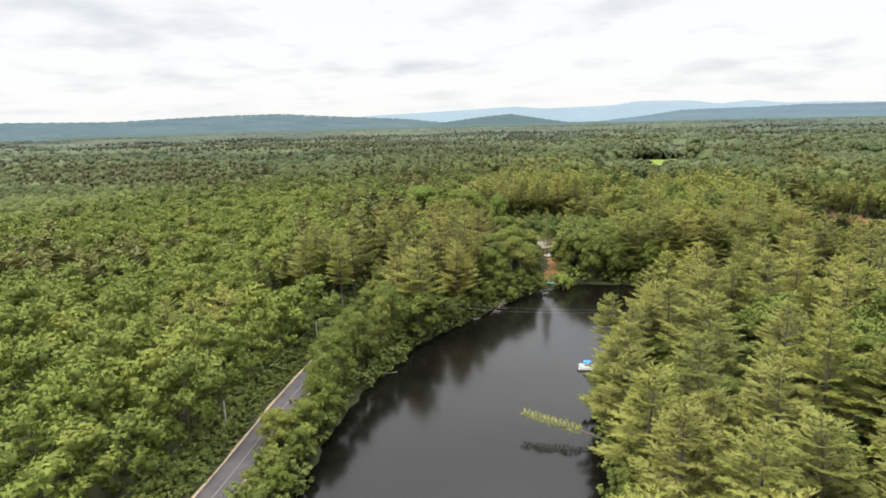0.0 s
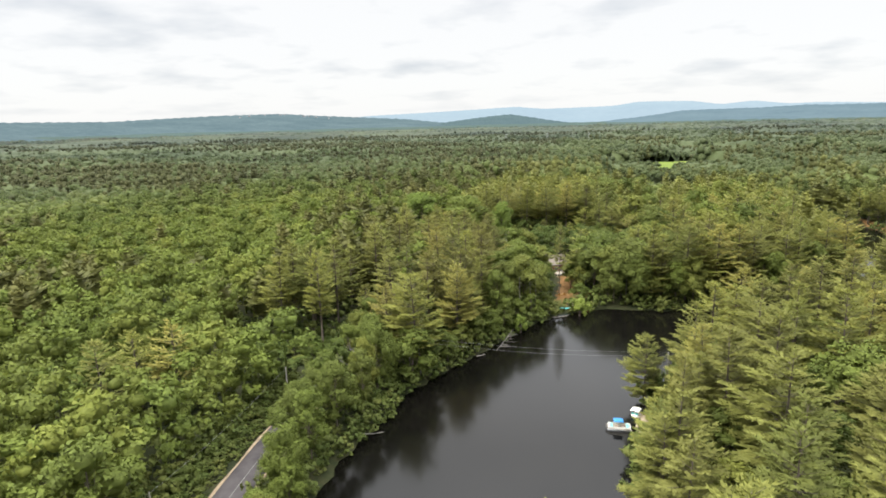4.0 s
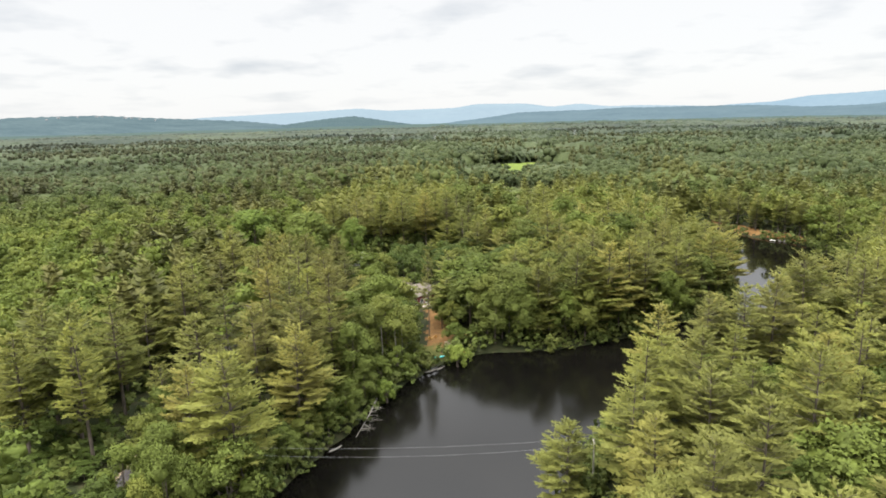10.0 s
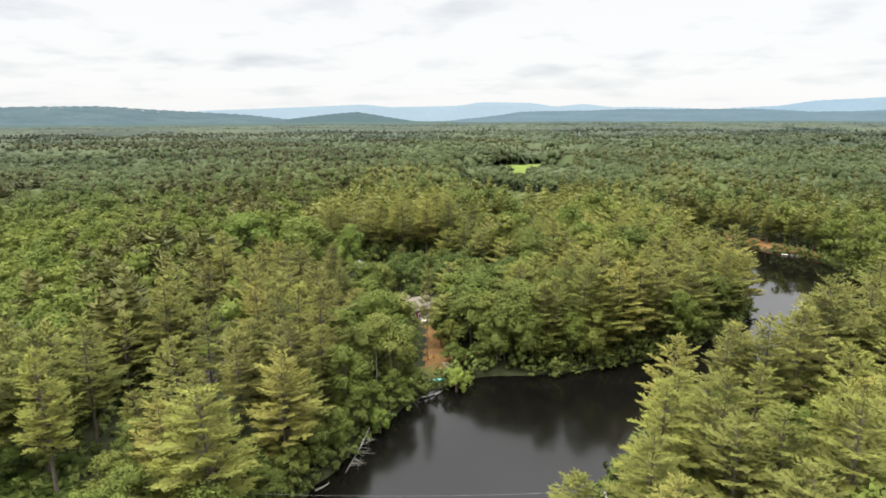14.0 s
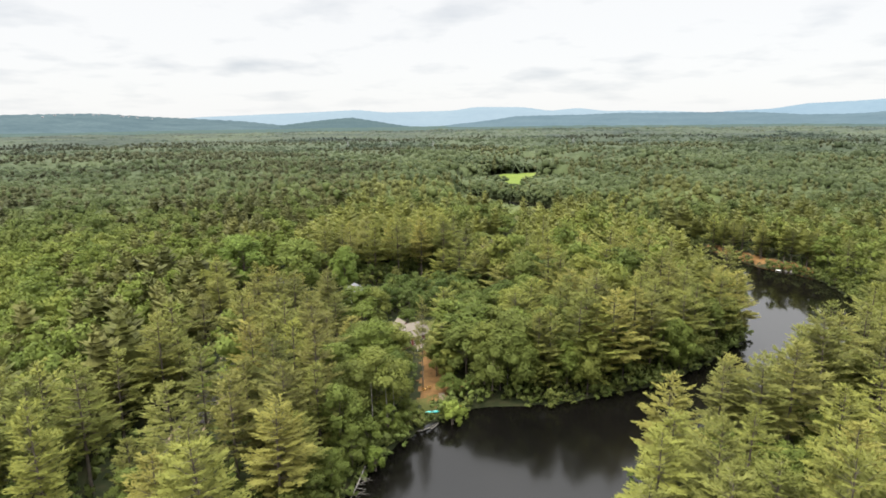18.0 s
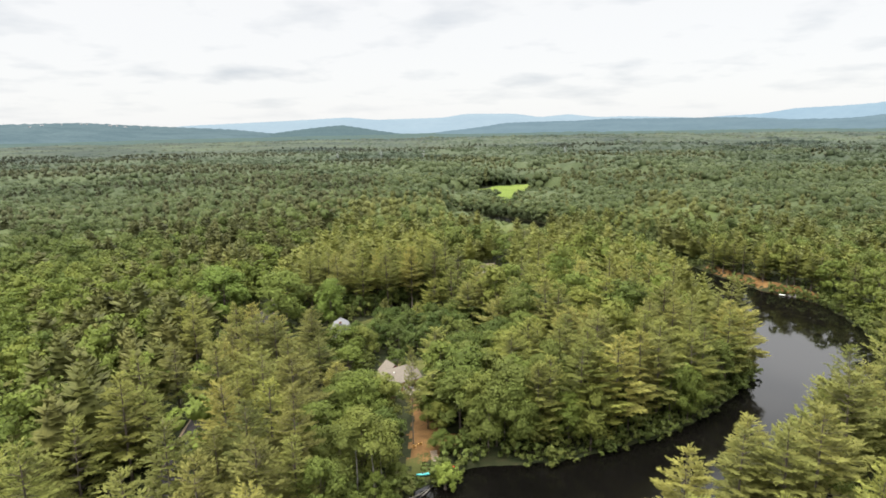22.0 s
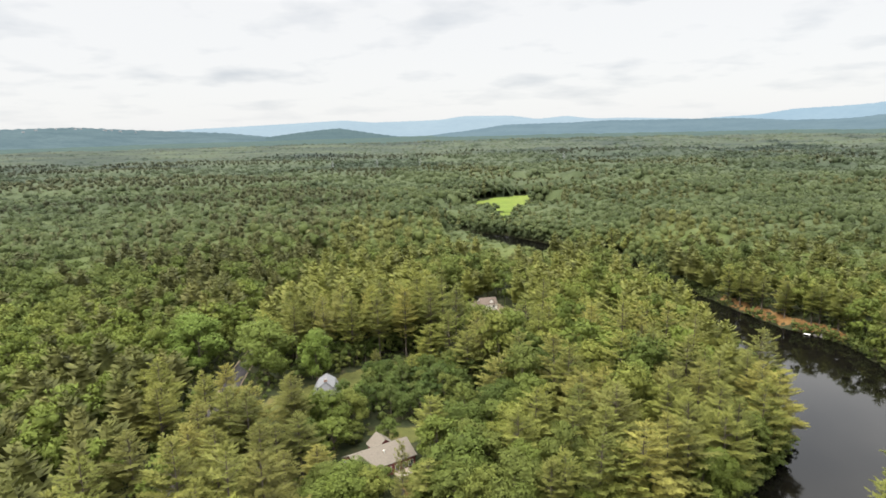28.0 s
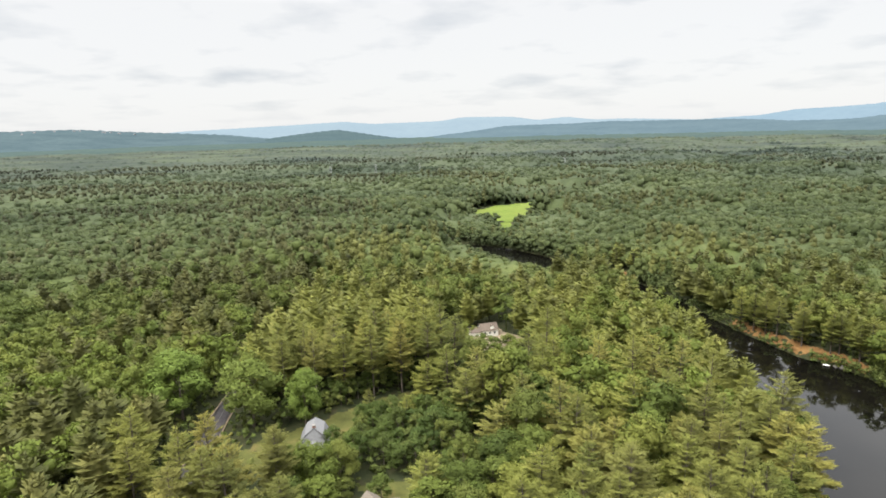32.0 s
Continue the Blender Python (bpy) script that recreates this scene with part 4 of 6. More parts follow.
WEST_EDGE = [(-34, 27, 9, 0.6), (-31.2, 33, 8.5, 0.6), (-28.8, 38.5, 9, 0.6), (-26.5, 44, 9.5, 0.65), (-24.2, 50.5, 9, 0.6), (-21.5, 57, 9.5, 0.65), (-18.8, 63, 9, 0.6), (-15.8, 69.5, 8.5, 0.55), (-12, 76, 7, 0.5)]
EAST_LEAFY = [(5.5, 94, 18.5, 1.15), (12, 95.5, 20, 1.25), (16, 91, 14, 0.8), (14, 234, 7.5, 0.6), (20, 234.5, 7, 0.55), (25, 236, 8.0, 0.6), (32.4, -26, 15, 0.9), (46, -8, 16, 0.9), (37.5, -7.5, 15, 0.85), (26.5, -27, 13, 0.75), (43, -40, 15, 0.9), (52, 8, 15, 0.9), (28, 12, 14, 0.8), (40, 12, 15, 0.8), (-42.4, -42, 9.5, 0.55), (-38, -57, 8, 0.5)]
NORTH_EDGE = [(7, 89.5, 15, 0.85), (13, 90, 17, 0.9), (25, 91, 15, 0.8), (40, 97, 16, 0.8), (55, 105, 16, 0.8), (69, 116.5, 17, 0.85), (77, 124, 15, 0.8), (90, 147, 15, 0.8), (92, 164, 14, 0.8)]
BANK_PINES = [(18, 91, 21), (32.5, 94, 22), (48, 101.5, 22), (58.5, 108, 21), (63, 112.5, 22), (73, 121, 22), (82, 131, 21), (80, 143, 21), (82, 160, 20), (84, 176, 20), (86, 190, 21), (84, 205, 20)]
HEDGE = [(-43, 148.5), (-33, 150), (-22, 144), (-8, 145.6), (4, 158), (12, 170), (4, 182), (-7, 182), (-20, 175), (-26, 166), (-30, 157), (-41, 151.5)]
UNDER_PINES = [(-49, 172.5), (-46, 173.5), (-38, 180), (-30, 187.5), (-24, 193), (-12, 199), (0, 201.5), (0, 208), (-14, 206), (-27, 198), (-40, 190), (-50, 182)]
MAPLES = [(-58, 173.5, 25, 1.72), (-42, 172, 21.5, 1.15), (-82, 180, 25.5, 1.85)]
ROAD_HOLLOW = [(-76, 14), (-62, 14), (-61, 30), (-63, 42), (-80, 46), (-84, 30)]
ROAD_GAP = np.array([(-77, 195), (-76, 160), (-67, 139), (-50, 136), (-47, 150), (-60, 160), (-64, 190)], float)


def thicket(ring, step, low, high, wide, seed):
    """Bushes and young trees that fill a piece of land: place, top and width."""
    rng = np.random.default_rng(seed)
    ring = np.array(ring, float)
    (x0, y0), (x1, y1) = ring.min(0), ring.max(0)
    x, y = lay_out(x0, x1, y0, y1, step, seed)
    return [(round(float(u), 1), round(float(v), 1), round(rng.uniform(low, high), 1), round(wide * rng.uniform(0.8, 1.2), 2)) for u, v in zip(x, y) if inside(u, v, ring)]


THICKET = [q for q in thicket(HEDGE, 4.5, 8.5, 13.0, 0.55, 51) if math.hypot(q[0] + 38.5, q[1] - 148) > 7.5] + thicket(UNDER_PINES, 4.6, 8.5, 12.0, 0.55, 52) + thicket(ROAD_HOLLOW, 3.6, 3.5, 6.5, 0.42, 53)
NORTH_PINES += BANK_PINES
BROAD_MORE += ROADSIDE + NORTH_EDGE + EAST_LEAFY + WEST_EDGE + WOOD_EDGE + THICKET

NEAR_LINE = np.array([(-12, -45), (-12, 0), (0, 50), (6, 100), (0, 150)], float)


def in_view(x, y):
    """The wedge of land that the flight looks over."""
    a = np.degrees(np.arctan2(x - 4, y + 150))
    b = np.degrees(np.arctan2(x + 2, y + 75))
    return ((a > -54) & (a < 24)) | ((b > -42) & (b < 42))


def grow_forest():
    rng = np.random.default_rng(5)
    spots = np.array(EAST_PINES + WEST_PINES + NORTH_PINES + TALL_BARE + [q[:3] for q in BROAD_SPOTS + BROAD_MORE])
    bare = set(tuple(q) for q in TALL_BARE)
    x, y = lay_out(-260, 330, -100, 330, 9.1, 8)
    ok = ~blocked(x, y) & in_view(x, y) & ~inside(x, y, ROAD_GAP)
    for sx, sy, _, wide in MAPLES:
        ok &= np.hypot(x - sx, y - sy) > 5.2 * wide + 1.5
    for sx, sy, _ in spots:
        ok &= np.hypot(x - sx, y - sy) > 5.6
    x, y = x[ok], y[ok]
    p, h = stand(x, y)
    # lower leafy trees crowd round the big pines of the east bank
    for sx, sy, _ in EAST_PINES:
        close = np.hypot(x - sx, y - sy) < 7.8
        p[close], h[close] = 0.05, 11.5
    is_pine = rng.random(len(x)) < p
    h = h * rng.uniform(0.78, 1.12, len(x))
    z = ground_z(x, y) - 0.1
    near = seg_dist(x, y, NEAR_LINE) - 32 * ((x > 8) & (y < 150)) - 40 * ((x > 8) & (y < -20)) - 85 * in_box(x, y, 112, 185, 120, 262)
    # the marked trees come first
    m, broad_n = len(spots), len(BROAD_SPOTS) + len(BROAD_MORE)
    sz = ground_z(spots[:, 0], spots[:, 1]) - 0.1
    wide = np.r_[np.full(len(EAST_PINES), 1.22), np.full(len(WEST_PINES), 1.16), np.ones(m - broad_n - len(EAST_PINES) - len(WEST_PINES)), [q[3] for q in BROAD_SPOTS + BROAD_MORE], np.ones(len(x))]
    x, y, z = np.r_[spots[:, 0], x], np.r_[spots[:, 1], y], np.r_[sz, z]
    h, near = np.r_[spots[:, 2] - sz, h], np.r_[np.full(m, -1.0), near]
    is_pine = np.r_[np.arange(m) < m - broad_n, is_pine]
    m_dark = m - len(THICKET)
    spin = rng.uniform(0, 360, len(x))
    done = np.zeros(len(x), bool)
    fresh = set()
    for kind, models, far_models, tall in ((True, PINES, FAR_PINES, 22.0), (False, BROADS, FAR_BROADS, 18.0)):
        ids = np.flatnonzero(is_pine == kind)
        ids = ids[np.argsort(near[ids])][:290]
        done[ids] = True
        for n, i in enumerate(ids):
            long_trunk = kind and i < len(spots) and tuple(spots[i]) in bare
            thick = m_dark <= i < len(spots)
            m = BARE_PINES[n % 2] if long_trunk else DEEP_PINES[n % 3] if kind and (in_box(x[i], y[i], -75, -20, 98, 182) or (n % 2 and in_box(x[i], y[i], -90, -26, 20, 98))) else DARK_BROADS[n % 3] if thick else (far_models[n % 4] if n > 170 and not (i < len(spots) and y[i] < 112) else models[n % len(models)])
            s = h[i] / tall
            w = s ** 0.6 * rng.uniform(0.9, 1.12) * (1.18 if kind else 1.14)
            if long_trunk and spots[i][1] == 91.6:
                w = 0.55   # the slender pine on the bare ground
            elif kind and wide[i] > 1:
                w = wide[i] * min(1.0, s) * rng.uniform(0.9, 1.1)
            elif wide[i] != 1:
                w = wide[i] * rng.uniform(0.95, 1.05) * 0.95
            if m.name not in fresh:
                fresh.add(m.name)
                m.matrix_basis = pose(x[i], y[i], z[i], 0, 0, spin[i]) @ Matrix.Diagonal((w, w, s, 1))
                t = m
            else:
                t = copy_thing(m, Matrix())
                t.matrix_basis = pose(x[i], y[i], z[i], 0, 0, spin[i]) @ Matrix.Diagonal((w, w, s, 1))
            tagged(t, group="pines of the river woods" if kind else "broadleaf trees of the river woods")
    rest = ~done
    return x[rest], y[rest], z[rest], h[rest], is_pine[rest]


def scatter(name, x, y, z, h, models, tall, mat, label, rng):
    """Many trees of a wood as one object: models hold places, triangles and normals."""
    vs, fs, ns, ex, n = [], [], [], [], 0
    pick = rng.integers(0, len(models), len(x))
    for k, (mv, mf, mn) in enumerate(models):
        i = np.flatnonzero(pick == k)
        if not len(i):
            continue
        a, s = rng.uniform(0, 6.283, len(i)), h[i] / tall
        w = s ** 0.6 * rng.uniform(0.92, 1.28, len(i))
        c, q = np.cos(a)[:, None], np.sin(a)[:, None]

        def spun(p, sx, sz):
            return np.stack([(p[:, 0] * c - p[:, 1] * q) * sx, (p[:, 0] * q + p[:, 1] * c) * sx, p[:, 2] * sz], -1)

        v = spun(mv, w[:, None], s[:, None]) + np.stack([x[i], y[i], z[i]], -1)[:, None]
        vs.append(v.reshape(-1, 3))
        ns.append(spun(mn, 1.0, np.ones((len(i), 1))).reshape(-1, 3))
        fs.append((mf[None] + (np.arange(len(i)) * len(mv))[:, None, None] + n).reshape(-1, 3))
        ex.append(np.repeat(rng.random(len(i)), len(mv)))
        n += len(i) * len(mv)
    me = mesh_of(name, np.concatenate(vs), np.concatenate(fs), mat, True, np.concatenate(ex), np.concatenate(ns))
    return tagged(new(name, me), label, "forest", kind="stuff")


def small_broad(seed, lobes, clumps, leaves, size):
    t, b, n = broad_model(seed, 18.0, 5.4, lobes, clumps, leaves, size, limbs=False, core=(6, 3))
    return join(n, tube([(0, 0, 0), (0, 0, 12)], [0.28, 0.08], 3))


def puff(rng, wide, low, tall, lumps, sides=5, rings=2):
    """A far tree: a crown of a few lumps."""
    out = []
    for k in range(lumps):
        v, f = blob(rng, sides, rings, 0.28)
        u = (k + 0.5) / lumps
        r = wide * (0.62 if lumps > 1 else 1.0) * rng.uniform(0.8, 1.15)
        off = rng.normal(0, 0.34 * wide * (1.1 - u), 2) if lumps > 1 else (0, 0)
        hz = (tall - low) / 2 * (0.62 if lumps > 1 else 1.0)
        out.append((v * (r, r, hz) + (off[0], off[1], low + hz + (tall - low - 2 * hz) * u), f, unit(unit(v) + (0, 0, 0.45))))
    return join(*out)


def leafy_dome(seed, wide, tall, lobes, leaves, size, low=3.0, taper=0.0):
    """A tree further off: a few lobes, ragged with sprays of leaves; taper draws the crown up to a point."""
    rng = np.random.default_rng(seed)
    out, half = [], (tall - low) / 2
    for k in range(lobes):
        up, a = 0.9 - 1.3 * k / max(1, lobes - 1), 2.4 * k + rng.uniform(-0.4, 0.4)
        q = math.sqrt(max(0.0, 1 - up * up))
        r = wide * rng.uniform(0.46, 0.62)
        if taper:
            u = (lobes - 1 - k) / (lobes - 1)
            r, q = wide * (0.78 - 0.46 * u) * rng.uniform(0.9, 1.1), 0.25 * (1 - u)
            up = 2.1 * u - 0.8
        c = np.array([math.cos(a) * q * wide * 0.55, math.sin(a) * q * wide * 0.55, low + half + up * half * 0.55])
        v, f = blob(rng, 6, 3, 0.2)
        out.append((c + v * (r, r, r * (0.78 + taper)) * 0.9, f, unit(unit(v) + (0, 0, 0.3))))
        d = unit(rng.normal(size=(leaves, 3)) + 0.5 * unit(c - (0, 0, low)) + (0, 0, 0.7))
        p = c + d * (r, r, r * (0.8 + taper)) * rng.uniform(0.85, 1.12, (leaves, 1))
        lv, ln = flakes(p, unit(d + (0, 0, 0.4) + rng.normal(0, 0.4, d.shape)), size * rng.uniform(0.7, 1.3, leaves), unit(d + (0, 0, 0.3) + rng.normal(0, 0.2, d.shape)), rng)
        out.append((lv, tri_faces(lv), ln))
    return join(*out)


def maples():
    """Three big round trees that stand free where the road comes out of the wood."""
    rng = np.random.default_rng(19)
    kinds = [tree_thing("maple_tree", broad_model(151 + k, 18.0, 5.2, 12, 24, 30, 0.23, base=0.06), M_MAPLE, M_BARK, "big round leafy tree beside the road", "tree") for k in range(2)]
    for k, (x, y, top, wide) in enumerate(MAPLES):
        z = float(ground_z(x, y)) - 0.1
        t = kinds[k] if k < 2 else copy_thing(kinds[0], Matrix())
        t.matrix_basis = pose(x, y, z, 0, 0, rng.uniform(0, 360)) @ Matrix.Diagonal((0.95 * wide, 0.95 * wide, (top - z) / 18, 1))
        tagged(t, group="big trees beside the road")


maples()
x, y, z, h, is_pine = grow_forest()
rng = np.random.default_rng(77)
west = x < np.interp(y, ROAD[:, 1], ROAD[:, 0])
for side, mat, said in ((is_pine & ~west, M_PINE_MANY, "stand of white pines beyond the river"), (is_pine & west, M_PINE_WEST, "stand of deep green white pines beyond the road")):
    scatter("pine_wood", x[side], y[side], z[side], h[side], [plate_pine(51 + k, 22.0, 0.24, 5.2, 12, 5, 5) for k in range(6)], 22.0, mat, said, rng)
stem = [tube([(0, 0, 0), (0, 0, 16)], [0.26, 0.12], 3)]
near_stems = is_pine & (seg_dist(x, y, NEAR_LINE) < 150)
scatter("pine_stems", x[near_stems], y[near_stems], z[near_stems], h[near_stems], stem, 22.0, M_BARK, "bare trunks of the white pine stand", rng)
b = ~is_pine
scatter("leafy_wood", x[b], y[b], z[b], h[b], [small_broad(61 + k, 8, 11, 8, 0.46) for k in range(6)], 18.0, M_BROAD_MANY,
        "stand of broadleaf trees beyond the river", rng)


def ring_wood(near, far, step, seed, pine_models, broad_models, mats=(M_PINE_MANY, M_BROAD_MANY), view=True, apart=None):
    rng = np.random.default_rng(seed)
    side = far * 0.85 if view else far
    x, y = lay_out(-side, side, -100 if view else -500, far, step, seed)
    if near == 150:
        # trees crowd the far reach of the river, down to the water
        line = smooth_line(EAST_BANK[1:9], 5.5)
        way = np.gradient(line, axis=0)
        out = np.stack([-way[:, 1], way[:, 0]], 1) / np.hypot(*way.T)[:, None]
        for off in (3.2, 8.5, 14.0):
            x, y = np.r_[x, line[:, 0] + off * out[:, 0] + rng.normal(0, 0.8, len(line))], np.r_[y, line[:, 1] + off * out[:, 1] + rng.normal(0, 0.8, len(line))]
    d = np.hypot(x, y)
    ok = (d > near) & (d < far) & ~blocked(x, y, 1.0)
    inner = in_box(x, y, -260, 330, -100, 330) & in_view(x, y)
    ok &= ~inner & (in_view(x, y) if view else ~in_view(x, y))
    if apart:
        off = np.hypot(x - 5, y + 95)
        ok &= (off >= apart[0]) & (off < apart[1])
    x, y = x[ok], y[ok]
    p, h = stand(x, y)
    k = (rng.random(len(x)) < p) if near < 600 else (0.25 * rng.random(len(x)) + 0.4 < p)
    h, z = h * rng.uniform(0.82, 1.13, len(x)), ground_z(x, y) - 0.2
    west = x < np.interp(y, ROAD[:, 1], ROAD[:, 0])
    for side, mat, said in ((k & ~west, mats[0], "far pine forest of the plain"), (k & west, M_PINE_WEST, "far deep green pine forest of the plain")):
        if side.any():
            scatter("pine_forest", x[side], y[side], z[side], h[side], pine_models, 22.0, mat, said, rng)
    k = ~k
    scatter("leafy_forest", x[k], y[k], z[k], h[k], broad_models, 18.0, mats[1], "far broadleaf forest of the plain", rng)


r0 = np.random.default_rng(3)
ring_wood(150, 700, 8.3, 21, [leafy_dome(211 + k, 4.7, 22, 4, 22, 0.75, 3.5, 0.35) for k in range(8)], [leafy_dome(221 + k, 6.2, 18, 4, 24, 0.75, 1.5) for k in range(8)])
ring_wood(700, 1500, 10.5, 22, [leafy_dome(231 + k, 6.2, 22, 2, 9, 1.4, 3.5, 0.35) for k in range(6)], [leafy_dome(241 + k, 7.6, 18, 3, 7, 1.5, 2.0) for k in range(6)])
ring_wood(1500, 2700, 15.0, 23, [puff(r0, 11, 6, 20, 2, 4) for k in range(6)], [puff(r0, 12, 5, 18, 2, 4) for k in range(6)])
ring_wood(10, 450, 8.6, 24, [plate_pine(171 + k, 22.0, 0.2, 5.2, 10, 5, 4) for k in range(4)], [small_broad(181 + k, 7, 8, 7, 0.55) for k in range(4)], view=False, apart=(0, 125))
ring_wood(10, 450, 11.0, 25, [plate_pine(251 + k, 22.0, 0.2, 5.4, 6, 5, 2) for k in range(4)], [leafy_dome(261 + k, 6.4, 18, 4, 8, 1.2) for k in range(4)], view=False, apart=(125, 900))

def understorey():
    """An added sheet among the far crowns, there to lighten the dark gaps between them."""
    rng = np.random.default_rng(83)
    xs, ys = axis_steps(-420, 480, 7.0, -1500, 1500, 1.05), axis_steps(200, 720, 7.0, 195, 2450, 1.05)
    X, Y = np.meshgrid(xs, ys)
    X, Y = X + rng.normal(0, 1.2, X.shape), Y + rng.normal(0, 1.2, X.shape)
    p, h = stand(X.ravel(), Y.ravel())
    Z = ground_z(X, Y) + np.interp(np.hypot(X, Y), [450, 1300], [0.68, 0.88]) * h.reshape(X.shape) + rng.uniform(-1.8, 1.8, X.shape)
    ok = ~blocked(X.ravel(), Y.ravel(), 5.0) & in_view(X.ravel(), Y.ravel()) & (np.hypot(X, Y).ravel() > 330)
    # its edges come down to the ground
    good = ok.reshape(X.shape)
    core = good.copy()
    for ax in (0, 1):
        for k in (-1, 1):
            core &= np.roll(good, k, ax)
    Z = np.where(core, Z, ground_z(X, Y) - 0.3)
    f = grid_faces(len(xs), len(ys))
    f = f[ok[f].all(1)]
    used, f = np.unique(f, return_inverse=True)
    v = np.stack([X, Y, Z], -1).reshape(-1, 3)[used]
    ob = new("understorey", mesh_of("understorey", v, f.reshape(-1, 4), M_BROAD_MANY, extra=rng.random(len(v))))
    tagged(ob, "added leaf-coloured sheet that fills the gaps between far crowns", "forest", kind="stuff")


understorey()

# the closed canopy of the plain, towards the hills
gx = np.linspace(-4300, 4300, 330)
gy = np.r_[np.arange(2450, 3000, 16), np.arange(3000, 4420, 26)]
X, Y = np.meshgrid(gx, gy)
rng = np.random.default_rng(9)
Z = 17 + 2.5 * np.sin(X * 0.004 + 1) * np.sin(Y * 0.006) + rng.uniform(-3.0, 3.5, X.shape) - 16 * (Y < 2480)
Z -= 12 * (np.hypot(X, Y) > 4450)
# blue haze over the canopy is painted as a faint glow of its own
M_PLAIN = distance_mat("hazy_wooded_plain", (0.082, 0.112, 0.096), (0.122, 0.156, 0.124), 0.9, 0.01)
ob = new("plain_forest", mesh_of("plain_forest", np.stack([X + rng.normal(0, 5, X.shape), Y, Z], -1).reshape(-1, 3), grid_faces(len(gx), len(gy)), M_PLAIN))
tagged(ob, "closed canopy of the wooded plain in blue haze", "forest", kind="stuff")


# ---------------------------------------------------------------- undergrowth


def shrub_model(seed, clumps, leaves, size):
    t, b, n = broad_model(seed, 3.2, 1.9, clumps, 4, leaves, size, base=0.02, limbs=False, core=(5, 3))
    return n


def undergrowth():
    rng = np.random.default_rng(41)
    models = [shrub_model(91 + k, 4, 6, 0.34) for k in range(5)]
    x, y = lay_out(-120, 170, -95, 470, 2.1, 15)
    d = shore(x, y)
    ok = (d > -0.4) & (d < np.where(y > 262, 14, 9)) & (rng.random(len(x)) < np.where(y > 262, 0.5, 1.0)) & in_view(x, y) & ~inside(x, y, np.array(FAR_LANDING, float)) & ~inside(x, y, np.array(FAR_BANK, float)) & ~inside(x, y, np.array(GRASS_BANK, float))
    ok &= seg_dist(x, y, ROAD) > 3.9
    ok &= ~inside(x, y, np.array(CLEARING, float)) & ~inside(x, y, np.array(BEACH, float))
    ok &= rng.random(len(x)) < 0.8
    x, y = x[ok], y[ok]
    h = rng.uniform(1.8, 5.0, len(x)) + np.where((y > 262) & (x - 60 + 0.75 * (y - 390) > 0), 4.0, 0.0)
    scatter("bank_shrubs", x, y, ground_z(x, y) - 0.15, h, models, 3.2, M_SCRUB_MANY, "leafy shrubs and saplings along the river bank", rng)
    x, y = lay_out(-66, -40, -95, 12, 1.45, 19)
    r = seg_dist(x, y, ROAD)
    ok = (r > 3.9) & (r < 11) & (x < np.interp(y, ROAD[:, 1], ROAD[:, 0]))
    x, y = x[ok], y[ok]
    scatter("verge_plants", x, y, ground_z(x, y) - 0.2, rng.uniform(0.5, 1.3, len(x)) + (seg_dist(x, y, ROAD) - 3.9) * rng.uniform(0.15, 0.6, len(x)), models, 3.2, M_SCRUB_MANY, "rough grass and low plants on the road verge", rng)
    few = [shrub_model(96 + k, 2, 4, 0.55) for k in range(4)]
    x, y = lay_out(-130, 150, -95, 240, 4.2, 16)
    d = shore(x, y)
    ok = (d > 9) & in_view(x, y) & ~blocked(x, y)
    x, y = x[ok], y[ok]
    h = rng.uniform(1.5, 5.0, len(x))
    scatter("undergrowth", x, y, ground_z(x, y) - 0.15, h, few, 3.2, M_SCRUB_MANY, "low shrubs and saplings under the trees", rng)


undergrowth()



# ---------------------------------------------------------------- houses, boats, poles and small things
M_SHINGLE = plain("grey_asphalt_shingles", (0.108, 0.092, 0.074), 0.9, 0.15, vary=0.16, scale=2.5)
M_SHINGLE_PALE = plain("pale_grey_shingles", (0.112, 0.112, 0.114), 0.9, 0.15, vary=0.12, scale=2.5)
M_SHINGLE_BROWN = plain("brown_shingles", (0.092, 0.072, 0.058), 0.9, 0.15, vary=0.16, scale=2.5)
M_RED = plain("dark_red_clapboard", (0.13, 0.035, 0.035), 0.7, vary=0.12, scale=1.2)
M_WHITE = plain("white_painted_wood", (0.60, 0.59, 0.54), 0.6, vary=0.06)
M_BRICK = plain("red_brick", (0.20, 0.105, 0.075), 0.85, vary=0.25, scale=6)
M_GLASS = plain("dark_window_glass", (0.03, 0.035, 0.04), 0.06, 0.6, vary=0.2)
M_POLE = bark("weathered_pole_wood", (0.19, 0.175, 0.15), (0.32, 0.30, 0.265))
M_WIRE = plain("grey_wire", (0.20, 0.20, 0.20), 0.5, metal=0.2, vary=0.05)
M_METAL = plain("aluminium", (0.62, 0.63, 0.64), 0.35, metal=0.9, vary=0.06)
M_BLUE = plain("blue_canvas", (0.02, 0.12, 0.28), 0.8, vary=0.12)
M_TEAL = plain("teal_plastic", (0.10, 0.48, 0.44), 0.4, vary=0.08)
M_REDPL = plain("red_plastic", (0.62, 0.05, 0.03), 0.4, vary=0.08)
M_YELLOW = plain("yellow_plastic", (0.50, 0.30, 0.09), 0.45, vary=0.08)
M_PLANK = plain("weathered_planks", (0.22, 0.18, 0.14), 0.85, vary=0.2, scale=3)
M_STONE = plain("grey_river_stone", (0.120, 0.110, 0.100), 0.9, vary=0.3, scale=2)


